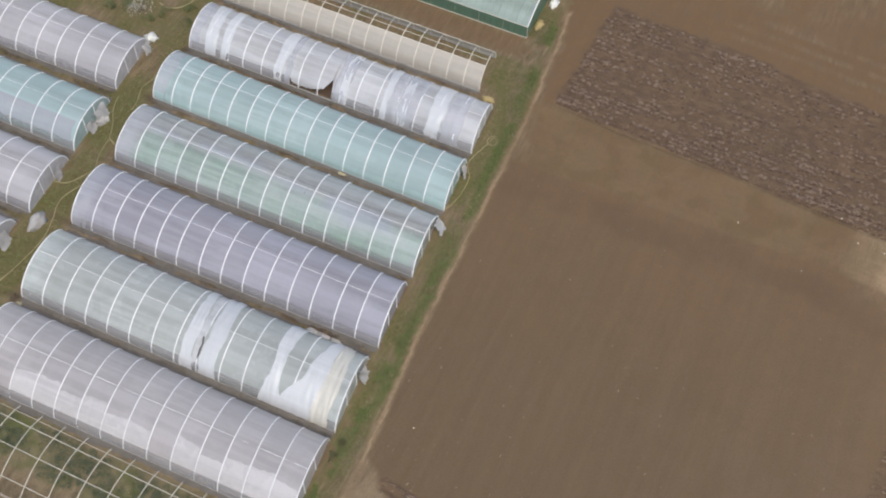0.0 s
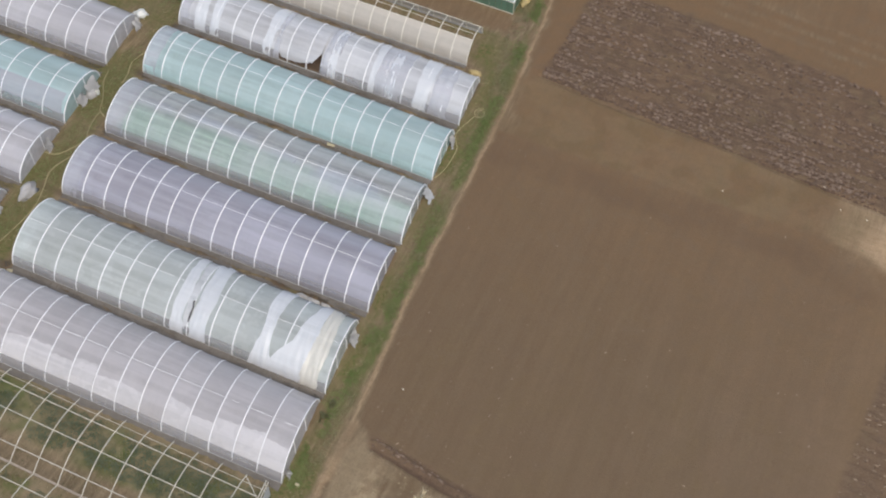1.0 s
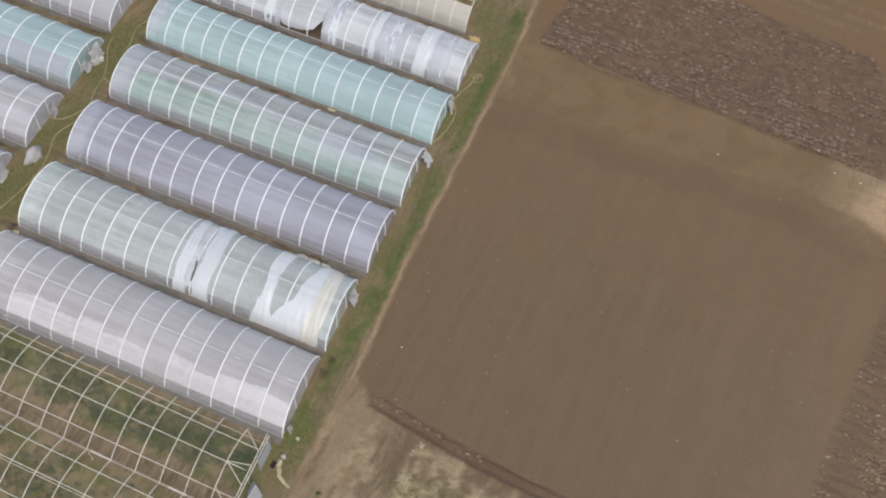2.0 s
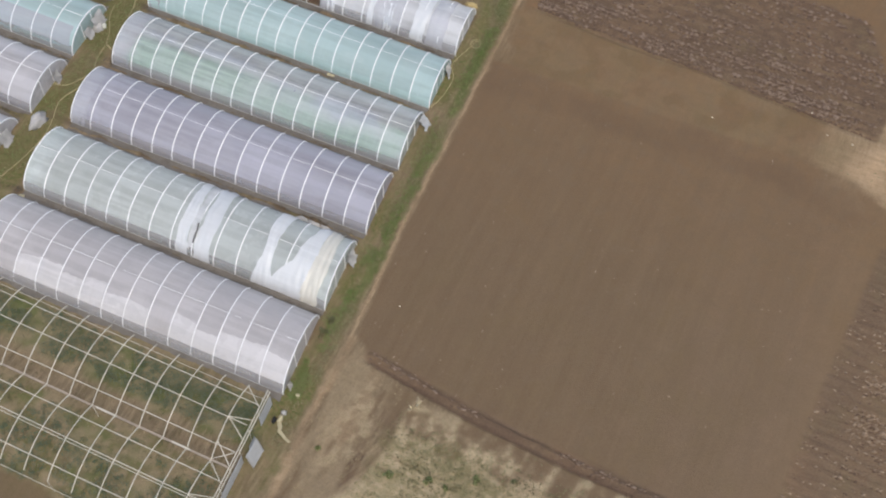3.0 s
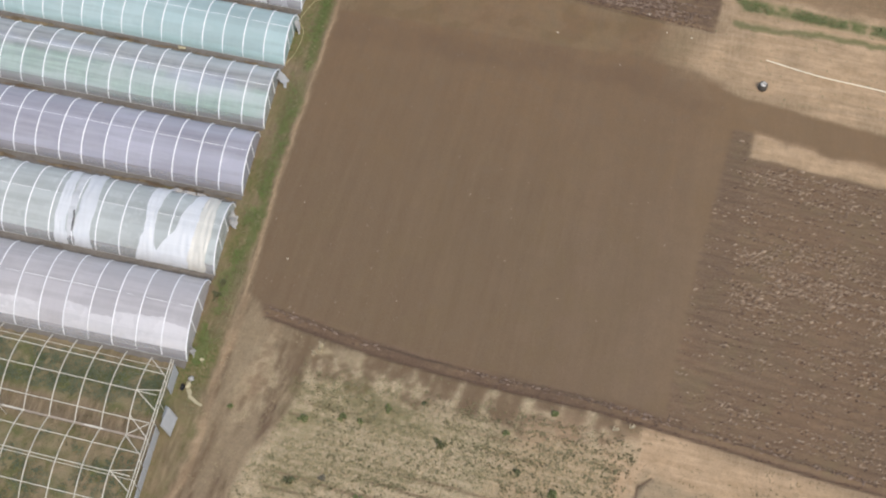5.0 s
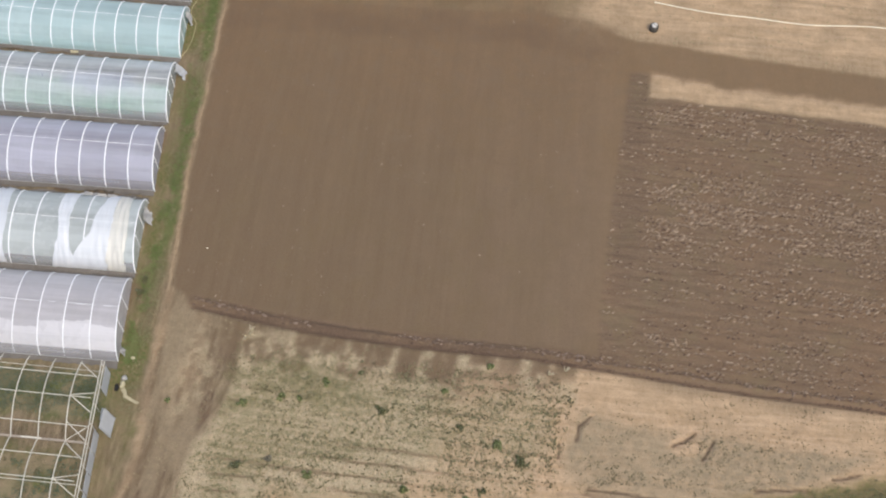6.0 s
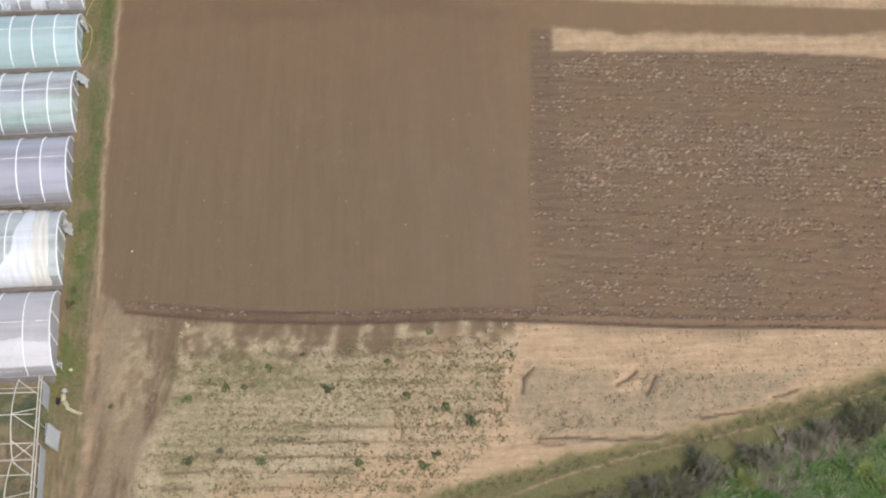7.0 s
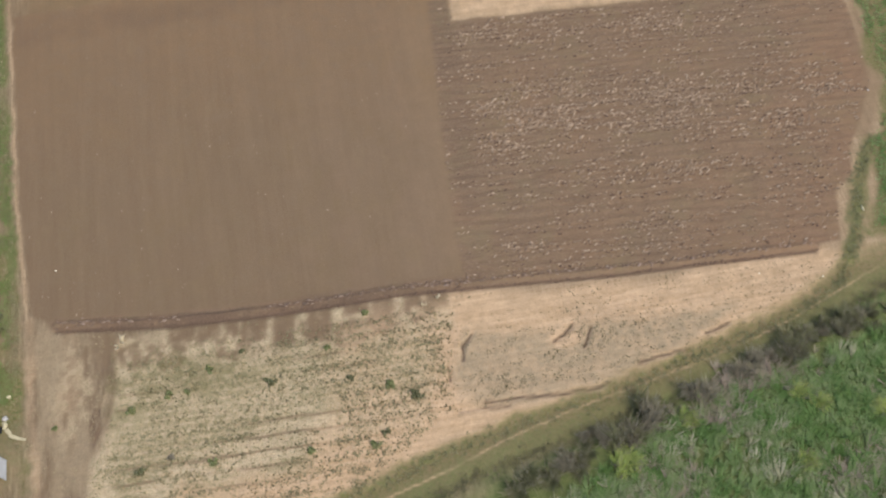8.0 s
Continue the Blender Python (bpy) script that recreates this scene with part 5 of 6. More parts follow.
crumple("white_sack", "white sack beside the green house", "sack", -1.7, 39.6, (0.4, 0.6), 0.5, WHITE, 19.0)
crumple("plastic_scrap", "pale scrap of sheeting on the grass", "rubbish", 66.84, -10.9, (0.08, 0.25), 0.1, RAG, 23.0)
crumple("plastic_scrap", "small white scrap at the field's end", "rubbish", 71.2, -0.2, (0.09, 0.07), 0.08, DIRTY_FILM, 24.0)
for x, y, long, sd in ((-5.2, -1.02, 0.5, 41.0), (-4.3, -1.05, 0.6, 42.0), (-3.2, -1.05, 0.5, 43.0)):
    crumple("film_roll", "ragged roll of film between two tunnels", "rubbish", x, y, (long, 0.2), 0.35, DIRTY_FILM, sd)
crumple("plastic_scrap", "grey scrap of film by a tunnel's foot", "rubbish", -10.2, 13.3, (0.35, 0.15), 0.2, RAG, 25.0)
for k, (x, y) in enumerate([(21.2, 23.0), (28.8, 27.1), (30.6, 25.3), (32.8, 25.2), (5.2, -4.9), (61.9, -16.0), (57.3, -14.9)]):
    crumple("stone", "small pale stone on the soil", "stone", x, y, (0.06, 0.05), 0.05, SAND_PIPE, 30.0 + k)


crumple("sack", "small beige sack at a tunnel's corner", "sack", -26.6, -8.6, (0.3, 0.2), 0.2, RAG, 27.0)


def bucket():
    t = thing("bucket", "small white plastic bucket beside a tunnel's end", "bucket", at=(-30.9, 9.7, 0))
    bm = bmesh.new()
    bmesh.ops.create_cone(bm, cap_ends=True, segments=16, radius1=0.15, radius2=0.19, depth=0.34)
    bmesh.ops.delete(bm, geom=[f for f in bm.faces if f.normal.z > 0.9], context="FACES")
    bmesh.ops.translate(bm, verts=bm.verts, vec=(0, 0, 0.17))
    part("body", bm, WHITE, t)
    bm = bmesh.new()
    tube(bm, [(0.19 * math.cos(a), 0.19 * math.sin(a), 0.34) for a in np.linspace(0, 2 * math.pi, 17)], 0.012)
    part("rim", bm, WHITE, t)


def drum():
    t = thing("drum", "weathered dark grey barrel with a dusty white lid", "barrel", at=(39.35, 20.95, 0))
    bm = bmesh.new()
    rows = []
    for r, z in ((0.32, 0.0), (0.36, 0.04), (0.37, 0.2), (0.39, 0.22), (0.37, 0.24), (0.37, 0.42), (0.39, 0.44), (0.37, 0.46), (0.36, 0.6), (0.32, 0.64)):
        rows.append([bm.verts.new((r * math.cos(a), r * math.sin(a), z)) for a in np.linspace(0, 2 * math.pi, 20, endpoint=False)])
    for a, b in zip(rows, rows[1:]):
        for k in range(20):
            bm.faces.new((a[k], a[(k + 1) % 20], b[(k + 1) % 20], b[k]))
    bm.faces.new(rows[0][::-1])
    bm.faces.new(rows[-1])
    part("body", bm, DRUM_GREY, t, smooth=True)
    bm = bmesh.new()
    bmesh.ops.create_cone(bm, cap_ends=True, segments=20, radius1=0.27, radius2=0.23, depth=0.06)
    bmesh.ops.translate(bm, verts=bm.verts, vec=(0, 0, 0.67))
    part("lid", bm, DUSTY_LID, t, "dusty white lid")
    bm = box(bmesh.new(), -0.3, 0.3, -0.025, 0.025, 0.7, 0.725, 0.006)
    bmesh.ops.rotate(bm, verts=bm.verts, cent=(0, 0, 0), matrix=Matrix.Rotation(math.radians(-35), 3, "Z"))
    part("strap", bm, DRUM_GREY, t, "dark strap over the lid")


bucket()
drum()


def hose(label, points, r=0.035, material=HOSE, name="hose"):
    """A hose along a smoothed line on the ground."""
    p = np.array(points, float)
    s = np.linspace(0, len(p) - 1, len(p) * 8)
    i = np.clip(s.astype(int), 0, len(p) - 2)
    f = (s - i)[:, None]
    a, b, c, d = p[np.clip(i - 1, 0, len(p) - 1)], p[i], p[i + 1], p[np.clip(i + 2, 0, len(p) - 1)]
    q = 0.5 * (2 * b + (c - a) * f + (2 * a - 5 * b + 4 * c - d) * f ** 2 + (3 * b - a - 3 * c + d) * f ** 3)
    bm = tube(bmesh.new(), [(x, y, 0.05) for x, y in q], r, 6)
    me = bpy.data.meshes.new(name)
    bm.to_mesh(me)
    bm.free()
    me.materials.append(material)
    return tagged(new(name, me), label, "hose")


hose("pale yellow hose between two tunnel ends", [(-29.4, 17.9), (-29.6, 16.6), (-30.3, 14.3), (-29.9, 12.8), (-29.7, 11.6)], 0.04)
hose("pale yellow hose lying along the grassy alley", [(-31.6, 12.4), (-31.2, 11.0), (-30.2, 9.4), (-29.7, 8.2), (-28.9, 7.7), (-29.6, 8.0), (-29.4, 6.2), (-28.9, 5.0)], 0.04)
hose("old pipe curving past a tunnel's end", [(-33.2, 30), (-32.0, 26.5), (-32.2, 24.5), (-33.4, 23.4), (-34.6, 23.6)], 0.06)
hose("pale yellow hose curling between tunnel ends", [(-31.5, 2.3), (-30.2, 2.6), (-29.4, 3.7), (-28.9, 4.6), (-28.9, 3.2), (-29.6, 1.0), (-29.0, -1.0), (-28.6, -3.2), (-29.2, -7.2), (-30.6, -11), (-31.5, -18)], 0.04)
hose("pale coiled hose on the grass verge", [(-0.1, 22.6), (-0.6, 22.4), (-0.7, 21.8), (-0.3, 21.5), (0.1, 21.8), (0.0, 22.3), (-0.4, 22.3), (-0.5, 21.9)], 0.03)
hose("pale hose trailing along the verge", [(-0.6, 21.4), (-1.2, 19.0), (-0.5, 17.6), (-0.4, 16.0), (-0.6, 14.6), (-1.0, 13.6)], 0.03)
hose("pale irrigation pipe lying across the sandy strip", [(39.4, 24.2), (42.3, 23.7), (44.7, 23.4), (48.4, 23.2), (52.9, 22.9), (59.6, 23.2), (68, 22.0), (76, 21.7)], 0.055, SAND_PIPE, "irrigation_pipe")
hose("pale irrigation pipe lying along the far field", [(33, 36.8), (37, 36.4), (41, 35.9), (46, 35.6), (54, 35.2), (64, 34.8)], 0.055, SAND_PIPE, "irrigation_pipe")


# ---- clods, weeds, shrubs and the thicket ----
def flat_mesh(name, verts, faces, material, smooth=False):
    """One mesh from arrays of vertices (n, k, 3) and the faces of one item."""
    n, k = verts.shape[:2]
    faces = np.asarray(faces)
    idx = (faces[None] + (np.arange(n) * k)[:, None, None]).reshape(-1, faces.shape[1])
    me = bpy.data.meshes.new(name)
    me.vertices.add(n * k)
    me.vertices.foreach_set("co", verts.reshape(-1).astype(np.float32))
    me.loops.add(idx.size)
    me.loops.foreach_set("vertex_index", idx.ravel().astype(np.int32))
    me.polygons.add(len(idx))
    me.polygons.foreach_set("loop_start", np.arange(0, idx.size, faces.shape[1], dtype=np.int32))
    if smooth:
        me.polygons.foreach_set("use_smooth", np.ones(len(idx), bool))
    me.update(calc_edges=True)
    me.materials.append(material)
    return me


def scatter(rng, poly, count):
    """Even random places inside a polygon."""
    p = np.array(poly)
    lo, hi = p.min(0), p.max(0)
    out = np.zeros((0, 2))
    while len(out) < count:
        q = lo + (hi - lo) * rng.rand(count * 2, 2)
        out = np.concatenate([out, q[inside(q[:, 0], q[:, 1], poly) > 0.1]])
    return out[:count]


GROUND_AT = lambda x, y: land_weights(x, y)[1]

CLOD_VERTS = np.array([(1, 0, 0), (0.5, 0.85, 0), (-0.5, 0.85, 0), (-1, 0, 0), (-0.5, -0.85, 0), (0.5, -0.85, 0),
                       (0.6, 0.15, 0.75), (-0.15, 0.55, 0.8), (-0.45, -0.35, 0.7), (0.2, -0.5, 0.85)])
CLOD_FACES = [(0, 1, 6), (1, 7, 6), (1, 2, 7), (2, 3, 7), (3, 8, 7), (3, 4, 8), (4, 9, 8), (4, 5, 9), (5, 0, 9), (0, 6, 9), (6, 7, 9), (7, 8, 9)]


def clods(name, label, places, size, material, seed, turn=0.0):
    rng = np.random.RandomState(seed)
    n = len(places)
    s = size * (0.45 + 1.1 * rng.rand(n) ** 2)
    a = turn + rng.normal(0, 0.35, n)
    v = CLOD_VERTS[None] * (1 + 0.35 * (rng.rand(n, 10, 3) - 0.5))
    v = v * (s[:, None] * np.stack([1.3 + 1.0 * rng.rand(n), 0.6 + 0.3 * rng.rand(n), 1.0 + 0.9 * rng.rand(n)], -1))[:, None]
    x = v[..., 0] * np.cos(a)[:, None] - v[..., 1] * np.sin(a)[:, None] + places[:, :1]
    y = v[..., 0] * np.sin(a)[:, None] + v[..., 1] * np.cos(a)[:, None] + places[:, 1:]
    z = v[..., 2] + GROUND_AT(places[:, 0], places[:, 1])[:, None] - 0.02
    me = flat_mesh(name, np.stack([x, y, z], -1), CLOD_FACES, material)
    return tagged(new(name, me), label, "soil clods", kind="stuff")


def clod_soil(name, deep, mid, pale, start):
    """Turned soil: each clod between a deep and a middle tone, some dried pale."""
    m = Net(name)
    c = m.mix(m.noise(9, 4), deep, mid)
    return m.done(m.mix(m.ramp(m.island(), (start, 0.0), (1.0, 1.0)), c, pale), 0.9, 0.0, 0.15)


CLOD = clod_soil("clod_soil", srgb(116, 98, 81), srgb(132, 112, 94), srgb(156, 137, 117), 0.35)
CLOD_DARK = clod_soil("dark_clod_soil", srgb(98, 82, 70), srgb(118, 100, 86), srgb(142, 123, 109), 0.4)
CLOD_PALE = clod_soil("pale_clod_soil", srgb(122, 103, 86), srgb(138, 118, 99), srgb(160, 140, 119), 0.4)
# darkest clods, also used to paint the shaded side of others
CLOD_DARKEST = clod_soil("darkest_clod_soil", srgb(88, 71, 60), srgb(104, 86, 73), srgb(110, 92, 79), 0.6)


def furrowed(rng, poly, count, pitch, slope, rough, floor=0.06):
    """Places that gather along broken furrows and in rougher patches."""
    p = scatter(rng, poly, count * 7)
    row = (p[:, 1] - slope * p[:, 0]) / pitch + 0.5 * (fbm(p[:, 0], p[:, 1], 0.12, 2) - 0.5)
    near = np.abs(row - np.round(row))
    broken = np.clip(4.0 * (value_noise(p[:, 0] * 0.35 + 5.3 * np.round(row), np.round(row) * 7.1) - 0.35), 0.05, 1)
    p = p[rng.rand(len(p)) < np.clip(1.5 - 4.5 * near, 0.02, 1) * broken * np.clip(rough(p[:, 0], p[:, 1]), floor, 1)]
    return p[rng.permutation(len(p))][:count]


def rough_north(x, y):
    return np.clip(1.3 - (y - 27.5 + 0.06 * x) / 7.0, 0.2, 1) * np.clip(0.35 + 2.2 * (fbm(x + 77, y, 0.2, 3) - 0.35), 0.3, 1) * step(34.0 - x, 3.0)


def rough_east(x, y):
    """The rougher belts of the eastern field: its middle, its northern edge and patches."""
    belt = lambda cx, cy, rx, ry: np.exp(-((x - cx) / rx) ** 2 - ((y - cy + 0.07 * (x - cx)) / ry) ** 2)
    lumps = 0.95 * belt(45, 2.2, 8, 2.6) + 0.8 * belt(54, 1.2, 7, 2.2) + 0.55 * belt(62, 1.0, 8, 2.6) + 0.6 * belt(44, 11.6, 6, 1.2) + 0.4 * belt(56, 9.6, 8, 1.3) + 0.3 * belt(50, -4.5, 12, 1.6)
    return (0.8 * lumps + 0.26 + 0.6 * np.clip(fbm(x * 0.4 + 31, y * 1.3, 0.25, 3) - 0.52, 0, 1)) * np.where(x < 38.9, 0.3, 1) * step(70.5 - x - 0.3 * np.abs(y), 3.0)


rng = np.random.RandomState(11)
p = furrowed(rng, PLOUGH_NORTH, 15000, 0.5, -0.03, rough_north, 0.16)
clods("soil_clods", "rough dark clods over the ploughed soil", p, 0.1, CLOD_DARK, 1, -0.03)
# dark crumbs set to one side of the clods paint their shade
clods("soil_clods", "dark crumbs painting shade between the clods", p[::3] + rng.normal(0, 0.05, (len(p[::3]), 2)) - (-0.08, 0.2), 0.085, CLOD_DARKEST, 12, -0.03)
p = furrowed(rng, PLOUGH_EAST, 15000, 0.46, -0.065, rough_east)
clods("soil_clods", "brown clods in rows over the ploughed soil", p, 0.078, CLOD, 2, 0.2)
# again, darker crumbs beside the clods paint shade along the rows
clods("soil_clods", "dark crumbs painting shade in the furrows", p[::2] + rng.normal(0, 0.05, (len(p[::2]), 2)) - (-0.05, 0.15), 0.062, CLOD_DARKEST, 13, 0.15)
q = p[rough_east(p[:, 0], p[:, 1]) > 0.42][::3]
clods("soil_clods", "large pale brown clods in the rougher belts", q + rng.normal(0, 0.3, q.shape), 0.1, CLOD_PALE, 21, 0.35)
line = np.array(RIDGE_LINE)
s = rng.rand(1300) * (len(line) - 1)
s = s[value_noise(s * 9.0, s * 0 + 3.5) > 0.38]
i = s.astype(int)
ridge = line[i] + (line[np.minimum(i + 1, len(line) - 1)] - line[i]) * (s - i)[:, None] + rng.normal(0, 1, (len(s), 2)) * (0.3, 0.13) + (0, 0.3)
clods("ridge_clods", "turned clods along the plough ridge", ridge[:560], 0.085, CLOD_DARK, 3, -0.03)
furrow = line[i] + (line[np.minimum(i + 1, len(line) - 1)] - line[i]) * (s - i)[:, None] + rng.normal(0, 1, (len(s), 2)) * (0.3, 0.08) - (0, 0.3)
q = scatter(rng, [(2.9, 28.7), (19.4, 27.8), (34.3, 26.7), (34.3, 26.4), (19.4, 27.5), (2.9, 28.4)], 500)
clods("furrow_clods", "dark clods along the ploughed land's edge", q, 0.07, CLOD_DARKEST, 7, -0.04)
clods("furrow_clods", "dark clods along the furrow's edge", furrow[:450], 0.07, CLOD_DARKEST, 6, -0.04)
p = scatter(rng, [(4, -9), (14, -9.8), (19, -3), (17, 1), (9, 1), (4, 1)], 260)
p = p[fbm(p[:, 0] * 0.8, p[:, 1] * 0.5, 0.6, 2) > 0.5]
clods("field_clods", "scattered pale clods on tilled soil", p[:60], 0.05, CLOD, 4, 1.4)
clods("field_clods", "pale crumbs drawn out along the drag marks", scatter(rng, TILLED, 240), 0.05, CLOD, 8, 1.53)
clods("field_clods", "sparse small clods on tilled soil", scatter(rng, TILLED, 60), 0.045, CLOD, 5)


def leaves(name, label, category, places, heights, spread, count, size, material, seed, upright=0.4, kind="stuff", blade=False):
    """Clumps of small leaves or blades: one quad a leaf, bent about its middle."""
    rng = np.random.RandomState(seed)
    n = len(places)
    base = np.repeat(np.column_stack([places, GROUND_AT(places[:, 0], places[:, 1])]), count, 0)
    h, sp = np.repeat(heights, count), np.repeat(spread, count)
    m = n * count
    ang, rad = rng.rand(m) * 2 * math.pi, np.sqrt(rng.rand(m))
    if blade:
        out = np.stack([np.cos(ang), np.sin(ang)], -1) * 0.7 + np.repeat(rng.normal(0, 0.5, (n, 2)) + (0.1, 0.45), count, 0)
        tall = h * (0.6 + 0.6 * rng.rand(m))
        foot = base + np.column_stack([out * (sp * 0.25 * rad)[:, None], np.zeros(m)])
        tip = foot + np.column_stack([out * (sp * (0.3 + 0.9 * rng.rand(m)))[:, None], tall])
        mid = foot * 0.45 + tip * 0.55 + np.column_stack([-out * (0.12 * sp)[:, None], 0.12 * tall])
        side = np.column_stack([-out[:, 1], out[:, 0], np.zeros(m)]) * (size * (0.6 + 0.8 * rng.rand(m)))[:, None]
        v = np.stack([foot - side, foot + side, mid + side, mid - side, tip + side * 0.2, tip - side * 0.2], 1)
        me = flat_mesh(name, v, [(0, 1, 2, 3), (3, 2, 4, 5)], material)
    else:
        up = rng.rand(m)
        dome = np.sqrt(np.clip(1 - rad ** 2, 0.05, 1))
        c = base + np.column_stack([np.cos(ang) * rad * sp, np.sin(ang) * rad * sp, h * dome * (0.35 + 0.65 * up)])
        a2, tilt = rng.rand(m) * 2 * math.pi, rng.normal(0, upright, m)
        ls = size * (0.5 + rng.rand(m))
        d = np.column_stack([np.cos(a2) * np.cos(tilt), np.sin(a2) * np.cos(tilt), np.sin(tilt)]) * ls[:, None]
        roll = rng.normal(0, upright, m)
        e = np.column_stack([-np.sin(a2) * np.cos(roll), np.cos(a2) * np.cos(roll), np.sin(roll)]) * (ls * 0.5)[:, None]
        v = np.stack([c - d, c + e - 0.1 * d, c + d, c - e - 0.1 * d], 1)
        me = flat_mesh(name, v, [(0, 1, 2, 3)], material)
    return me if kind is None else tagged(new(name, me), label, category, kind=kind)


rng = np.random.RandomState(21)
# low weeds over the fallow, in faint rows
p = scatter(rng, WEEDY, 20000)
p = p[p[:, 1] > -32]
row = (p[:, 1] + 0.04 * p[:, 0]) / 1.12
p = p[rng.rand(len(p)) < np.clip(1.15 - 1.6 * np.abs(row - np.round(row)), 0.2, 1) * np.clip(3.2 * (fbm(p[:, 0], p[:, 1], 0.5, 3) - 0.28), 0.1, 1) * np.clip((-12.6 - p[:, 1]) / 1.5, 0.05, 1)][:8000]
leaves("weeds", "low dull green weeds over the fallow soil", "weeds", p, 0.06 + 0.09 * rng.rand(len(p)), 0.06 + 0.14 * rng.rand(len(p)) ** 2, 7, 0.042, WEED, 31)
p = scatter(rng, WEEDY, 6000)
p = p[(p[:, 1] > -30) & (p[:, 1] < -13.2)]
row = (p[:, 1] + 0.04 * p[:, 0]) / 1.12
p = p[(fbm(p[:, 0], p[:, 1], 0.3, 2) > 0.4) & (rng.rand(len(p)) < np.clip(1.3 - 2.2 * np.abs(row - np.round(row)), 0.3, 1))]
leaves("weeds", "small dark weeds dotted over the fallow soil", "weeds", p, 0.08 + 0.1 * rng.rand(len(p)), 0.04 + 0.08 * rng.rand(len(p)) ** 2, 6, 0.045, WEED_DARK, 47)
p = np.array([(9.8, -11.9), (10.0, -11.7), (9.7, -12.2), (33.2, -12.6), (32.0, -13.0)])
leaves("dry_grass", "pale dry grass tufts by the plough ridge", "grass", p, 0.3 + 0 * p[:, 0], 0.3 + 0 * p[:, 0], 18, 0.022, STRAW_PALE, 48, blade=True)
p = scatter(rng, SILT, 1500)
p = p[(fbm(p[:, 0] * 0.5, p[:, 1], 0.6, 2) > 0.5) & (rng.rand(len(p)) < 0.6)]
leaves("weeds", "dark weeds over the grey silt", "weeds", p, 0.06 + 0.1 * rng.rand(len(p)), 0.05 + 0.12 * rng.rand(len(p)), 5, 0.042, WEED_DARK, 32)
p = scatter(rng, SAND_SOUTH, 1500)
p = p[fbm(p[:, 0] * 0.5, p[:, 1], 0.5, 2) > 0.45]
leaves("weeds", "sparse weeds over dry sandy soil", "weeds", p, 0.05 + 0.08 * rng.rand(len(p)), 0.05 + 0.08 * rng.rand(len(p)), 5, 0.04, WEED_DARK, 33)
p = scatter(rng, SAND_NORTH, 500)
leaves("weeds", "sparse weeds over the far sandy strip", "weeds", p, 0.05 + 0.06 * rng.rand(len(p)), 0.06 + 0.12 * rng.rand(len(p)), 8, 0.045, WEED, 34)
p = scatter(rng, GREEN_STRIP, 900)
p = p[fbm(p[:, 0] * 0.5, p[:, 1], 0.6, 3) > 0.47]
leaves("grass_tufts", "green grass strip between sandy fields", "grass", p, 0.08 + 0.1 * rng.rand(len(p)), 0.15 + 0.25 * rng.rand(len(p)), 12, 0.055, LEAF_DULL, 35)
# the verge by the tunnels and the bank by the path
p = scatter(rng, [(-1.0, 38), (0.4, 31), (1.2, 24), (1.3, 12), (1.9, 0), (2.6, -8), (2.7, -20), (1.7, -20), (1.0, -8), (0.4, 0), (-0.1, 12), (-0.6, 24), (-2, 31), (-2.5, 38)], 2400)
p = p[fbm(p[:, 0], p[:, 1], 0.4, 3) > 0.46]
leaves("grass_tufts", "short green grass on the verge", "grass", p, 0.04 + 0.07 * rng.rand(len(p)), 0.1 + 0.18 * rng.rand(len(p)), 9, 0.035, WEED, 36)
line = np.array([(-0.6, 37), (0.1, 28), (0.5, 20), (0.7, 12), (1.4, 2), (1.15, -5), (1.3, -11), (1.5, -16)])
s = rng.rand(4200) * (len(line) - 1)
i = s.astype(int)
p = line[i] + (line[np.minimum(i + 1, len(line) - 1)] - line[i]) * (s - i)[:, None] + rng.normal(0, 0.33, (4200, 2))
p = p[fbm(p[:, 0], p[:, 1], 0.5, 2) > 0.42]
leaves("grass_tufts", "brighter green grass along the verge", "grass", p, 0.04 + 0.06 * rng.rand(len(p)), 0.1 + 0.16 * rng.rand(len(p)), 10, 0.035, LEAF_VERGE, 46)
line = np.array(BANK_LINE)
s = rng.rand(900) * (len(line) - 1)
i = s.astype(int)
p = line[i] + (line[np.minimum(i + 1, len(line) - 1)] - line[i]) * (s - i)[:, None] + rng.normal(0, 0.32, (900, 2))
leaves("grass_tufts", "dull green grass on the bank by the path", "grass", p, 0.06 + 0.1 * rng.rand(len(p)), 0.1 + 0.2 * rng.rand(len(p)), 10, 0.05, LEAF_DARK, 37)
p = scatter(rng, [(69.6, -4.5), (73, -4), (70.5, -11), (68, -13), (67.2, -12.4), (68.9, -9)], 260)
leaves("grass_tufts", "green grass at the field's corner", "grass", p, 0.08 + 0.14 * rng.rand(len(p)), 0.15 + 0.25 * rng.rand(len(p)), 14, 0.05, LEAF, 60)
line = np.array(PATH_LINE[1:])
s = rng.rand(1500) * (len(line) - 1)
i = s.astype(int)
p = line[i] + (line[np.minimum(i + 1, len(line) - 1)] - line[i]) * (s - i)[:, None] + rng.normal(0, 0.3, (1500, 2)) - (0, 1.15)
leaves("grass_tufts", "dark olive grass between the path and the thicket", "grass", p, 0.06 + 0.12 * rng.rand(len(p)), 0.12 + 0.2 * rng.rand(len(p)), 10, 0.05, WEED_DARK, 59)
# weeds and seedlings under the bare frame
p = scatter(rng, [(-29, -16.2), (0, -16.2), (0.4, -19.6), (-29, -19.6)], 2400)
p = p[fbm(p[:, 0], p[:, 1] * 1.6, 0.45, 3) > 0.38]
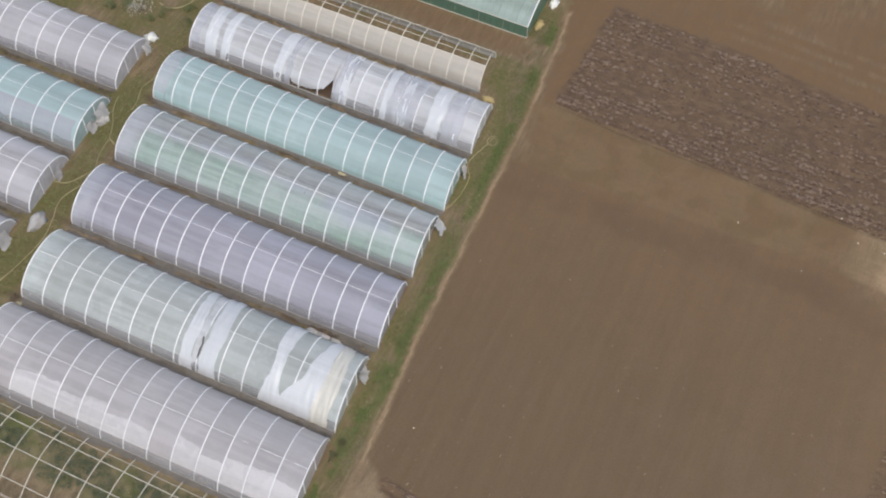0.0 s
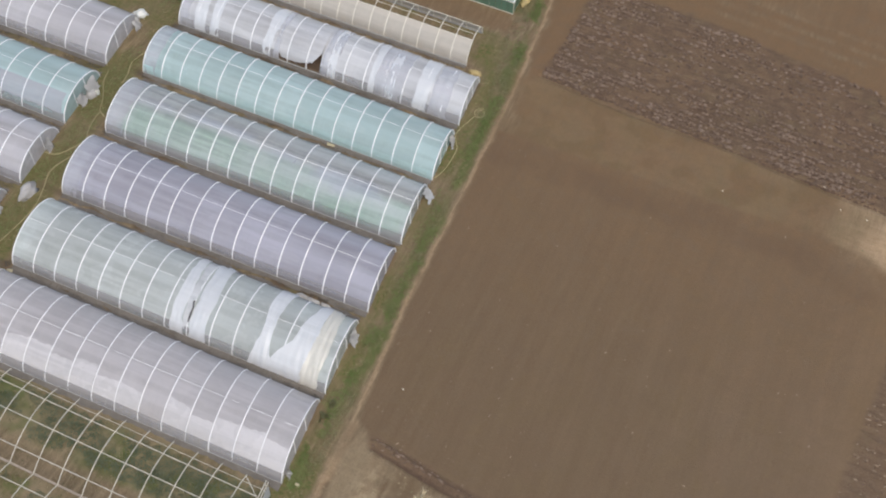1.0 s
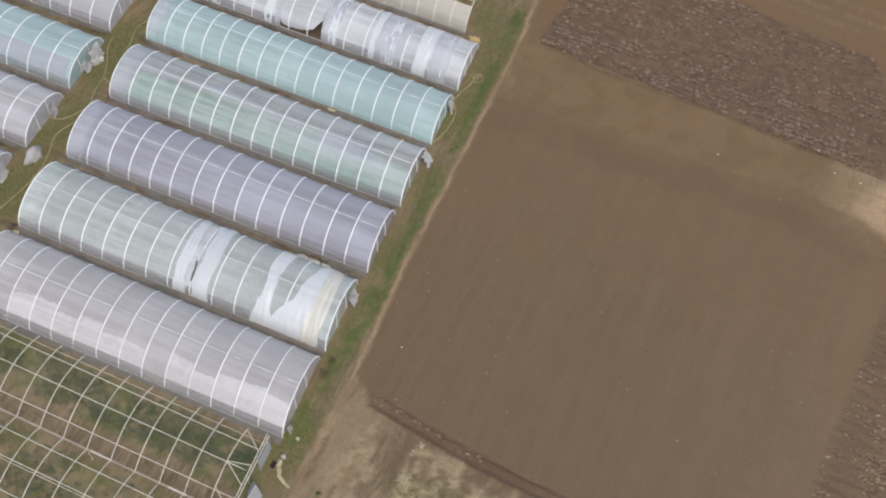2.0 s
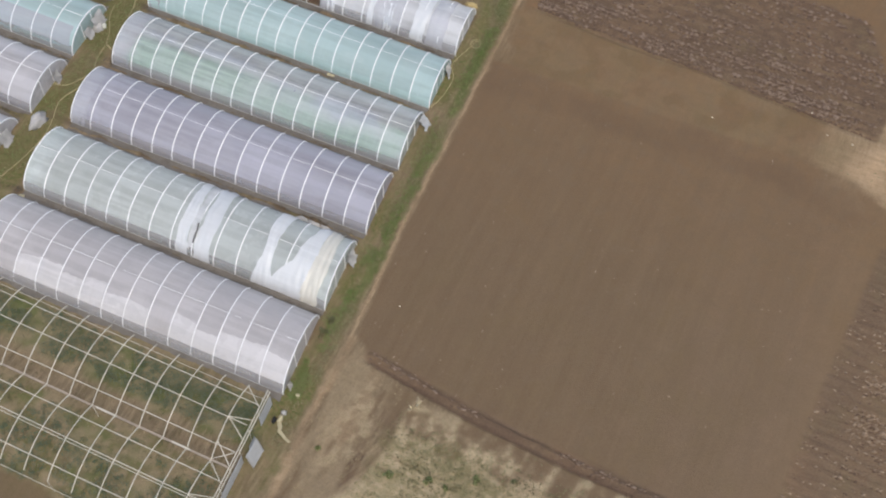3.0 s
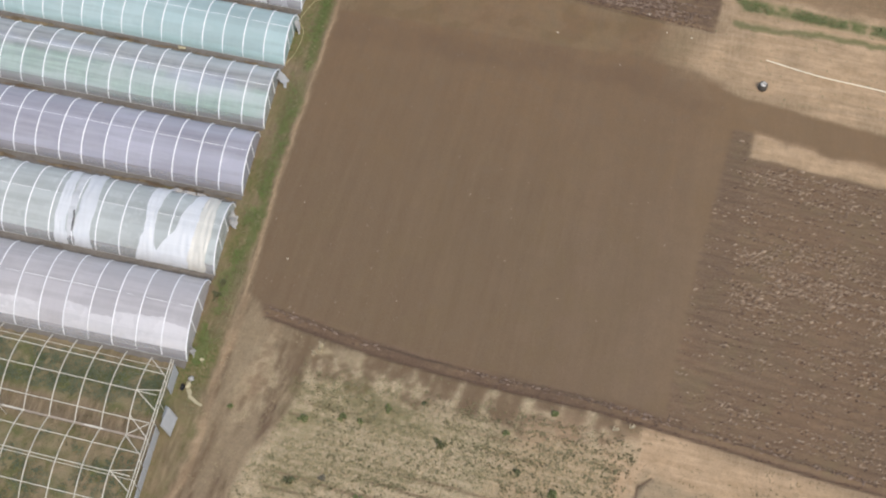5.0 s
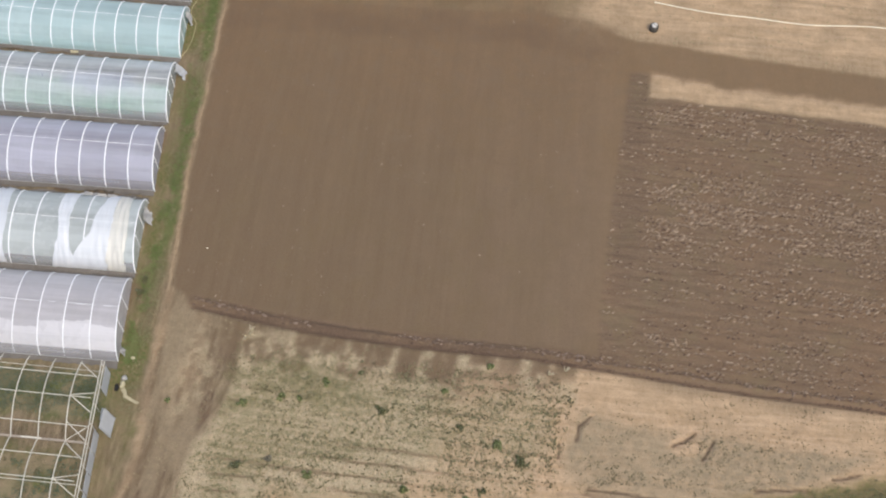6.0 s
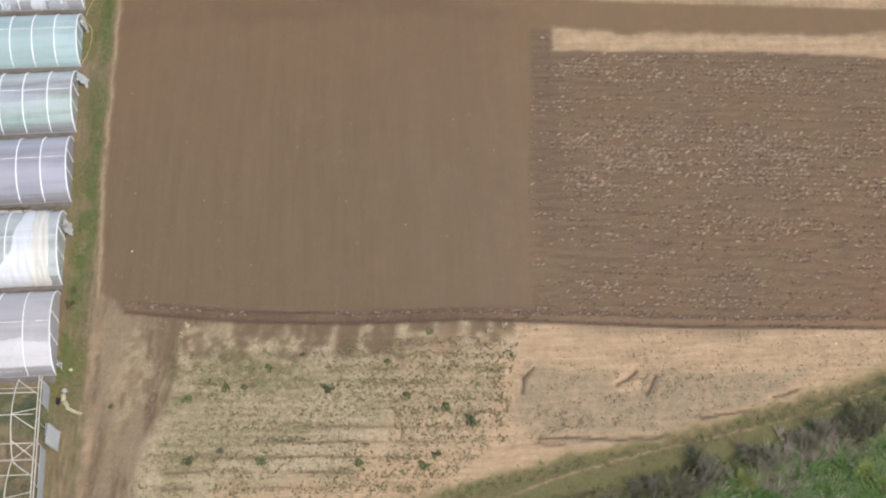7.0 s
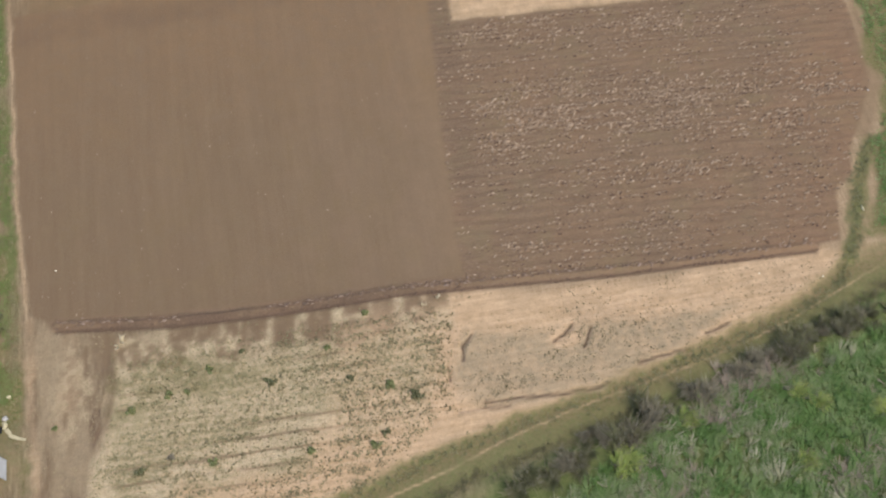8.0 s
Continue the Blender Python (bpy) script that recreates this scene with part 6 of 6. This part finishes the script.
leaves("seedlings", "dark green seedlings under bare hoops", "crop", p, 0.1 + 0.12 * rng.rand(len(p)), 0.15 + 0.2 * rng.rand(len(p)), 10, 0.055, SEEDLING, 38)
p = scatter(rng, [(-29, -22.4), (0.5, -22.4), (1.0, -28.4), (-29, -28.4)], 2600)
p = p[fbm(p[:, 0] + 9, p[:, 1] * 1.3, 0.5, 3) > 0.5]
leaves("weeds", "green weeds under bare hoops", "weeds", p, 0.1 + 0.12 * rng.rand(len(p)), 0.12 + 0.16 * rng.rand(len(p)), 10, 0.055, SEEDLING, 39)
# crops inside the clear tunnel
p = scatter(rng, [(-27, 7.0), (-1.3, 7.2), (-1.3, 10.0), (-27, 9.8)], 3200)
p = p[fbm(p[:, 0] * 0.4, p[:, 1], 0.35, 2) > 0.36]
leaves("crop_row", "green leafy crop growing inside the clear tunnel", "crop", p, 0.5 + 0.3 * rng.rand(len(p)), 0.3 + 0.2 * rng.rand(len(p)), 14, 0.16, CROP, 40)


for poly, count, mat, sd, label in (([(2.9, -9), (9, -11.2), (9, -16), (6, -23), (3.2, -26), (3, -12)], 260, STRAW_DULL, 51, "dry straw bits trodden into the track"),
                                     ([(-29, -15.6), (0.2, -15.6), (0.6, -28.4), (-29, -28.4)], 900, STRAW_DULL, 52, "dry straw bits under the bare frame"),
                                     ([(-1.5, 37), (0.4, 31), (1.3, 20), (1.6, 0), (2.8, -12), (2.8, -20), (1.3, -16), (0.5, 0), (-0.8, 20), (-2.5, 31)], 500, STRAW_DULL, 53, "dry straw bits on the verge"),
                                     ([(-31.8, 22), (-29.8, 22), (-28, 2), (-28, -8), (-30.8, -8), (-31, 4)], 300, STRAW_DULL, 54, "dry straw bits along the alley")):
    p = scatter(rng, poly, count)
    p = p[fbm(p[:, 0], p[:, 1], 0.7, 2) > 0.45]
    leaves("dry_grass", label, "grass", p, 0.03 + 0.03 * rng.rand(len(p)), 0.08 + 0.14 * rng.rand(len(p)), 8, 0.04, mat, sd, 0.2)


# litter and dead stalks along the tunnels' feet
p = []
for ys, xe in ((26.35, -4), (19.6, -2), (13.35, -1.5), (6.4, -1), (-0.45, -0.5), (-8.05, 0), (-15.5, 0.3), (12.6, -32.6), (5.3, -32), (-1.5, -31.6)):
    q = np.column_stack([xe - 27.5 * rng.rand(60), ys + rng.normal(0, 0.13, 60)])
    p.append(q[fbm(q[:, 0], q[:, 1], 0.6, 2) > 0.42])
p = np.concatenate(p)
leaves("litter", "dead stalks and film scraps along the tunnels' feet", "litter", p, 0.04 + 0.06 * rng.rand(len(p)), 0.08 + 0.14 * rng.rand(len(p)), 9, 0.045, STRAW_DULL, 55, 0.3)


p = []
for ys, xe in ((26.35, -4), (19.6, -1.6), (13.35, -1.2), (6.4, -0.8), (-0.45, -0.3), (-8.05, 0.2), (12.3, -32.4), (5.25, -31.8), (-1.6, -31.4)):
    q = np.column_stack([xe - 28.0 * rng.rand(420), ys + rng.normal(0, 0.2, 420)])
    p.append(q[fbm(q[:, 0], q[:, 1], 0.5, 2) > 0.36])
p = np.concatenate(p)
leaves("dead_weeds", "grey dead weeds in the gaps between tunnels", "weeds", p, 0.05 + 0.08 * rng.rand(len(p)), 0.1 + 0.16 * rng.rand(len(p)), 10, 0.05, DEAD, 56, 0.5)
p = scatter(rng, [(-32.2, 23), (-29.9, 22), (-28.6, 2), (-28, -14), (-30.8, -14), (-31, 4)], 1500)
p = p[fbm(p[:, 0], p[:, 1], 0.35, 3) > 0.45]
leaves("grass_tufts", "short green grass along the alley", "grass", p, 0.04 + 0.07 * rng.rand(len(p)), 0.12 + 0.2 * rng.rand(len(p)), 9, 0.04, LEAF_DULL, 57)
p = scatter(rng, [(-29, -15.8), (0.4, -15.8), (0.8, -28.6), (-29, -28.6)], 1500)
p = p[fbm(p[:, 0], p[:, 1], 0.6, 3) > 0.5]
leaves("weeds", "olive weeds scattered under the bare frame", "weeds", p, 0.05 + 0.08 * rng.rand(len(p)), 0.1 + 0.16 * rng.rand(len(p)), 9, 0.045, WEED_DARK, 58)


# ---- single bushes on the fallow field ----
def bush(label, x, y, size, material, seed, name="bush", category="bush"):
    t = thing(name, label, category, "bushes on the fallow", at=(x, y, 0))
    rng = random.Random(seed)
    bm = bmesh.new()
    for k in range(7):
        a = rng.uniform(0, 2 * math.pi)
        tube(bm, [(0, 0, -0.02), (0.3 * size * math.cos(a), 0.3 * size * math.sin(a), 0.4 * size), (0.55 * size * math.cos(a + 0.3), 0.55 * size * math.sin(a + 0.3), 0.75 * size)], 0.02, 4, 0.006)
    part("branchwork", bm, TWIG, t)
    r2 = np.random.RandomState(seed)
    n = 9
    q = np.column_stack([r2.normal(0, 0.3 * size, n), r2.normal(0, 0.3 * size, n)])
    me = leaves("foliage", "", "", q, np.full(n, 0.8 * size) * (0.6 + 0.5 * r2.rand(n)), np.full(n, 0.3 * size), 34, 0.075, material, seed, 0.8, None)
    ob = new("foliage", me)
    ob.parent = t
    return t


for k, (x, y, size, mat, label) in enumerate([
        (10.8, -22.1, 0.75, LEAF_DARK, "dark green bush on pale fallow soil"), (20.3, -17.05, 0.6, LEAF_DARK, "dark green bush on pale fallow soil"),
        (28.7, -18.65, 0.6, LEAF_DULL, "green bush on pale fallow soil"), (30.5, -19.9, 0.72, LEAF_DARK, "dark green bush on pale fallow soil"),
        (27.0, -23.0, 0.68, LEAF_DULL, "green bush on pale fallow soil"), (16.1, -15.3, 0.5, LEAF_DULL, "small dull green bush on fallow soil"),
        (13.0, -16.6, 0.45, LEAF_DULL, "small dull green bush on fallow soil"), (14.4, -16.6, 0.4, LEAF_DULL, "small dull green bush on fallow soil"),
        (10.4, -17.4, 0.55, LEAF_DULL, "low green bush on fallow soil"), (24.6, -15.0, 0.4, LEAF_DULL, "small dull green bush on fallow soil"),
        (26.0, -17.6, 0.4, LEAF_DARK, "small dark bush on fallow soil"), (22.6, -22.6, 0.55, LEAF_DULL, "low green bush on fallow soil"),
        (15.8, -22.3, 0.6, LEAF_DULL, "low green bush on fallow soil"), (12.9, -21.4, 0.5, TWIG, "dry grey bush on fallow soil"),
        (27.8, -12.7, 0.45, LEAF_DULL, "small green bush by the plough ridge"), (27.9, -22.2, 0.45, LEAF_DARK, "small dark bush on fallow soil"),
        (18.5, -14.2, 0.35, LEAF_DARK, "small dark bush on fallow soil"), (5.0, -17.7, 0.32, LEAF_DULL, "small dull weed bush on the track"),
        (0.9, -9.4, 0.6, LEAF_DARK, "dark green weeds at a tunnel's corner"), (1.1, -8.2, 0.5, LEAF_DARK, "dark green weeds at a tunnel's corner")]):
    bush(label, x, y, size * 0.85, mat, 100 + k)


def blossoming():
    t = bush("bare shrub with white blossom beside the tunnels", -35.6, 21.9, 2.1, BLOSSOM, 140, name="blossoming_shrub", category="shrub")
    t["group"] = "shrubs by the tunnels"


blossoming()
for k, (x, y, size) in enumerate([(-33.6, 22.6, 0.8), (-34.3, 21.4, 0.7), (-37.0, 22.0, 0.9), (-31.6, 24.0, 0.8), (-31.0, 22.6, 0.7), (-38.2, 21.2, 0.8)]):
    t = bush("dull green bush among weeds by a tunnel", x, y, size, LEAF_DULL, 150 + k)
    t["group"] = "shrubs by the tunnels"


# ---- the thicket beyond the path ----
def shrub_mesh(seed, tall, wide, twigs=60):
    """Stems and twigs of one leafless or half-leafed shrub."""
    r = random.Random(seed)
    bm = bmesh.new()
    for k in range(9):
        a, lean_out = r.uniform(0, 2 * math.pi), r.uniform(0.25, 1.0)
        pts = [Vector((0.1 * math.cos(a), 0.1 * math.sin(a), -0.05))]
        for s in range(4):
            pts.append(pts[-1] + Vector((lean_out * wide * 0.28 * math.cos(a), lean_out * wide * 0.28 * math.sin(a), tall * 0.25)) + Vector((r.uniform(-0.12, 0.12), r.uniform(-0.12, 0.12), 0)))
            a += r.uniform(-0.35, 0.35)
        tube(bm, pts, 0.035, 4, 0.012)
        for j in range(twigs // 9):
            b = pts[r.randint(1, 4)]
            c = b + Vector((r.uniform(-0.5, 0.5), r.uniform(-0.5, 0.5), r.uniform(0.1, 0.6)))
            tube(bm, [b, (b + c) / 2 + Vector((r.uniform(-0.08, 0.08), r.uniform(-0.08, 0.08), 0.06)), c], 0.016, 3, 0.006)
    return bm


def thicket_shrub(label, x, y, tall, wide, leaf, twig, seed, amount):
    t = thing("shrub", label, "shrub", "shrubs along the path", at=(x, y, -0.03))
    part("branchwork", shrub_mesh(seed, tall, wide), twig, t)
    r2 = np.random.RandomState(seed)
    n = 14
    q = r2.normal(0, 0.33 * wide, (n, 2))
    me = leaves("foliage", "", "", q, tall * (0.55 + 0.5 * r2.rand(n)), np.full(n, 0.35 * wide), amount // 2, 0.08, leaf, seed, 0.8, None)
    ob = new("foliage", me)
    ob.parent = t
    me = leaves("twiggery", "", "", q, tall * (0.5 + 0.5 * r2.rand(n)), np.full(n, 0.5 * wide), amount, 0.016, leaf, seed + 50, 0.8, None, True)
    ob = new("twiggery", me)
    ob.parent = t
    return t


kinds = [thicket_shrub("grey leafless shrub with dense twigs by the path", 46.2, -24.6, 1.7, 1.5, TWIG, TWIG, 201, 30),
         thicket_shrub("dark half-leafed shrub by the path", 44.4, -25.9, 1.5, 1.4, LEAF_DARK, TWIG, 202, 40),
         thicket_shrub("dull green shrub by the path", 57.5, -21.6, 1.4, 1.3, LEAF_DARK, TWIG, 203, 45),
         thicket_shrub("bright lime green shrub in the thicket", 43.6, -27.7, 1.2, 1.2, LEAF_LIME, TWIG, 204, 60)]
rng = random.Random(77)
# clumps along the path: centre, spread along and across, how many, and which kinds
for cx, cy, sx, sy, n, of in ((57.2, -21.4, 2.8, 0.8, 13, (0, 1, 2)), (62.8, -20.0, 2.0, 0.8, 6, (0, 1, 2)), (66.5, -19.4, 2.4, 0.8, 6, (1, 2)), (50.6, -23.2, 1.5, 0.4, 2, (0,)),
                              (44.2, -25.3, 1.9, 1.0, 11, (0, 1)), (41.4, -26.5, 1.6, 0.7, 5, (0, 1)), (38.4, -27.4, 1.8, 0.7, 5, (1, 2)), (53.4, -22.6, 1.2, 0.4, 2, (0,))):
    for k in range(n):
        x = cx + sx * max(-1.6, min(1.6, rng.gauss(0, 0.6)))
        y = cy + 0.28 * (x - cx) + sy * max(-1.5, min(1.2, rng.gauss(0, 0.6)))
        c = copy_thing(kinds[rng.choice(of)], pose(x, y, -0.03, 0, 0, rng.uniform(0, 360)))
        sc = rng.uniform(0.4, 0.85)
        c.scale = (sc, sc, sc * rng.uniform(0.75, 1.05))
for x, y in ((57.0, -24.6), (48.9, -25.0), (58.2, -25.6), (62.5, -27), (66, -24), (56, -29.5)):
    c = copy_thing(kinds[3], pose(x, y, -0.03, 0, 0, rng.uniform(0, 360)))
    c.scale = (0.7, 0.7, 0.6)

rng = np.random.RandomState(61)
deep = [(36, -30.5), (44.5, -26.4), (47, -25.1), (51.5, -23.7), (55, -23.0), (57, -22.8), (63, -21.4), (78, -17.4), (78, -40), (36, -40)]
p = scatter(rng, deep, 5200)
keep = fbm(p[:, 0], p[:, 1], 0.35, 3) > 0.40
leaves("thicket", "dense green undergrowth beyond the path", "undergrowth", p[keep], 0.2 + 0.45 * rng.rand(keep.sum()), 0.3 + 0.4 * rng.rand(keep.sum()), 26, 0.075, LEAF, 41, 0.45)
p = scatter(rng, deep, 5200)
leaves("thicket", "tall green grass in the thicket", "undergrowth", p, 0.3 + 0.35 * rng.rand(len(p)), 0.35 + 0.3 * rng.rand(len(p)), 20, 0.012, LEAF, 42, blade=True)
p = scatter(rng, deep, 2300)
p = p[fbm(p[:, 0] + 40, p[:, 1], 0.3, 3) > 0.54]
leaves("dry_grass", "bleached dry grass tufts in the thicket", "grass", p, 0.35 + 0.35 * rng.rand(len(p)), 0.35 + 0.35 * rng.rand(len(p)), 26, 0.01, STRAW, 43, blade=True)
p = np.concatenate([np.array(c) + rng.normal(0, s, (n, 2)) for c, s, n in (((54.6, -23.0), (1.7, 0.6), 170), ((51.3, -24.2), (0.8, 0.6), 60), ((51.0, -25.2), (1.2, 0.8), 110), ((60, -31.5), (2, 1.2), 160), ((46.5, -29.5), (1.5, 1), 90), ((66, -26), (1.5, 1), 90))])
leaves("dry_stalks", "pinkish dry stalks matted in the thicket", "undergrowth", p, 0.3 + 0.3 * rng.rand(len(p)), 0.3 + 0.3 * rng.rand(len(p)), 26, 0.011, DRY_PINK, 49, blade=True)
p = scatter(rng, [(73.4, 12), (78, 12), (78, -3), (71, -8), (68.5, -12), (69.2, -7), (72.9, 0)], 700)
leaves("grass_tufts", "green grass beside the ploughed field's end", "grass", p, 0.12 + 0.2 * rng.rand(len(p)), 0.2 + 0.25 * rng.rand(len(p)), 16, 0.06, LEAF, 44)
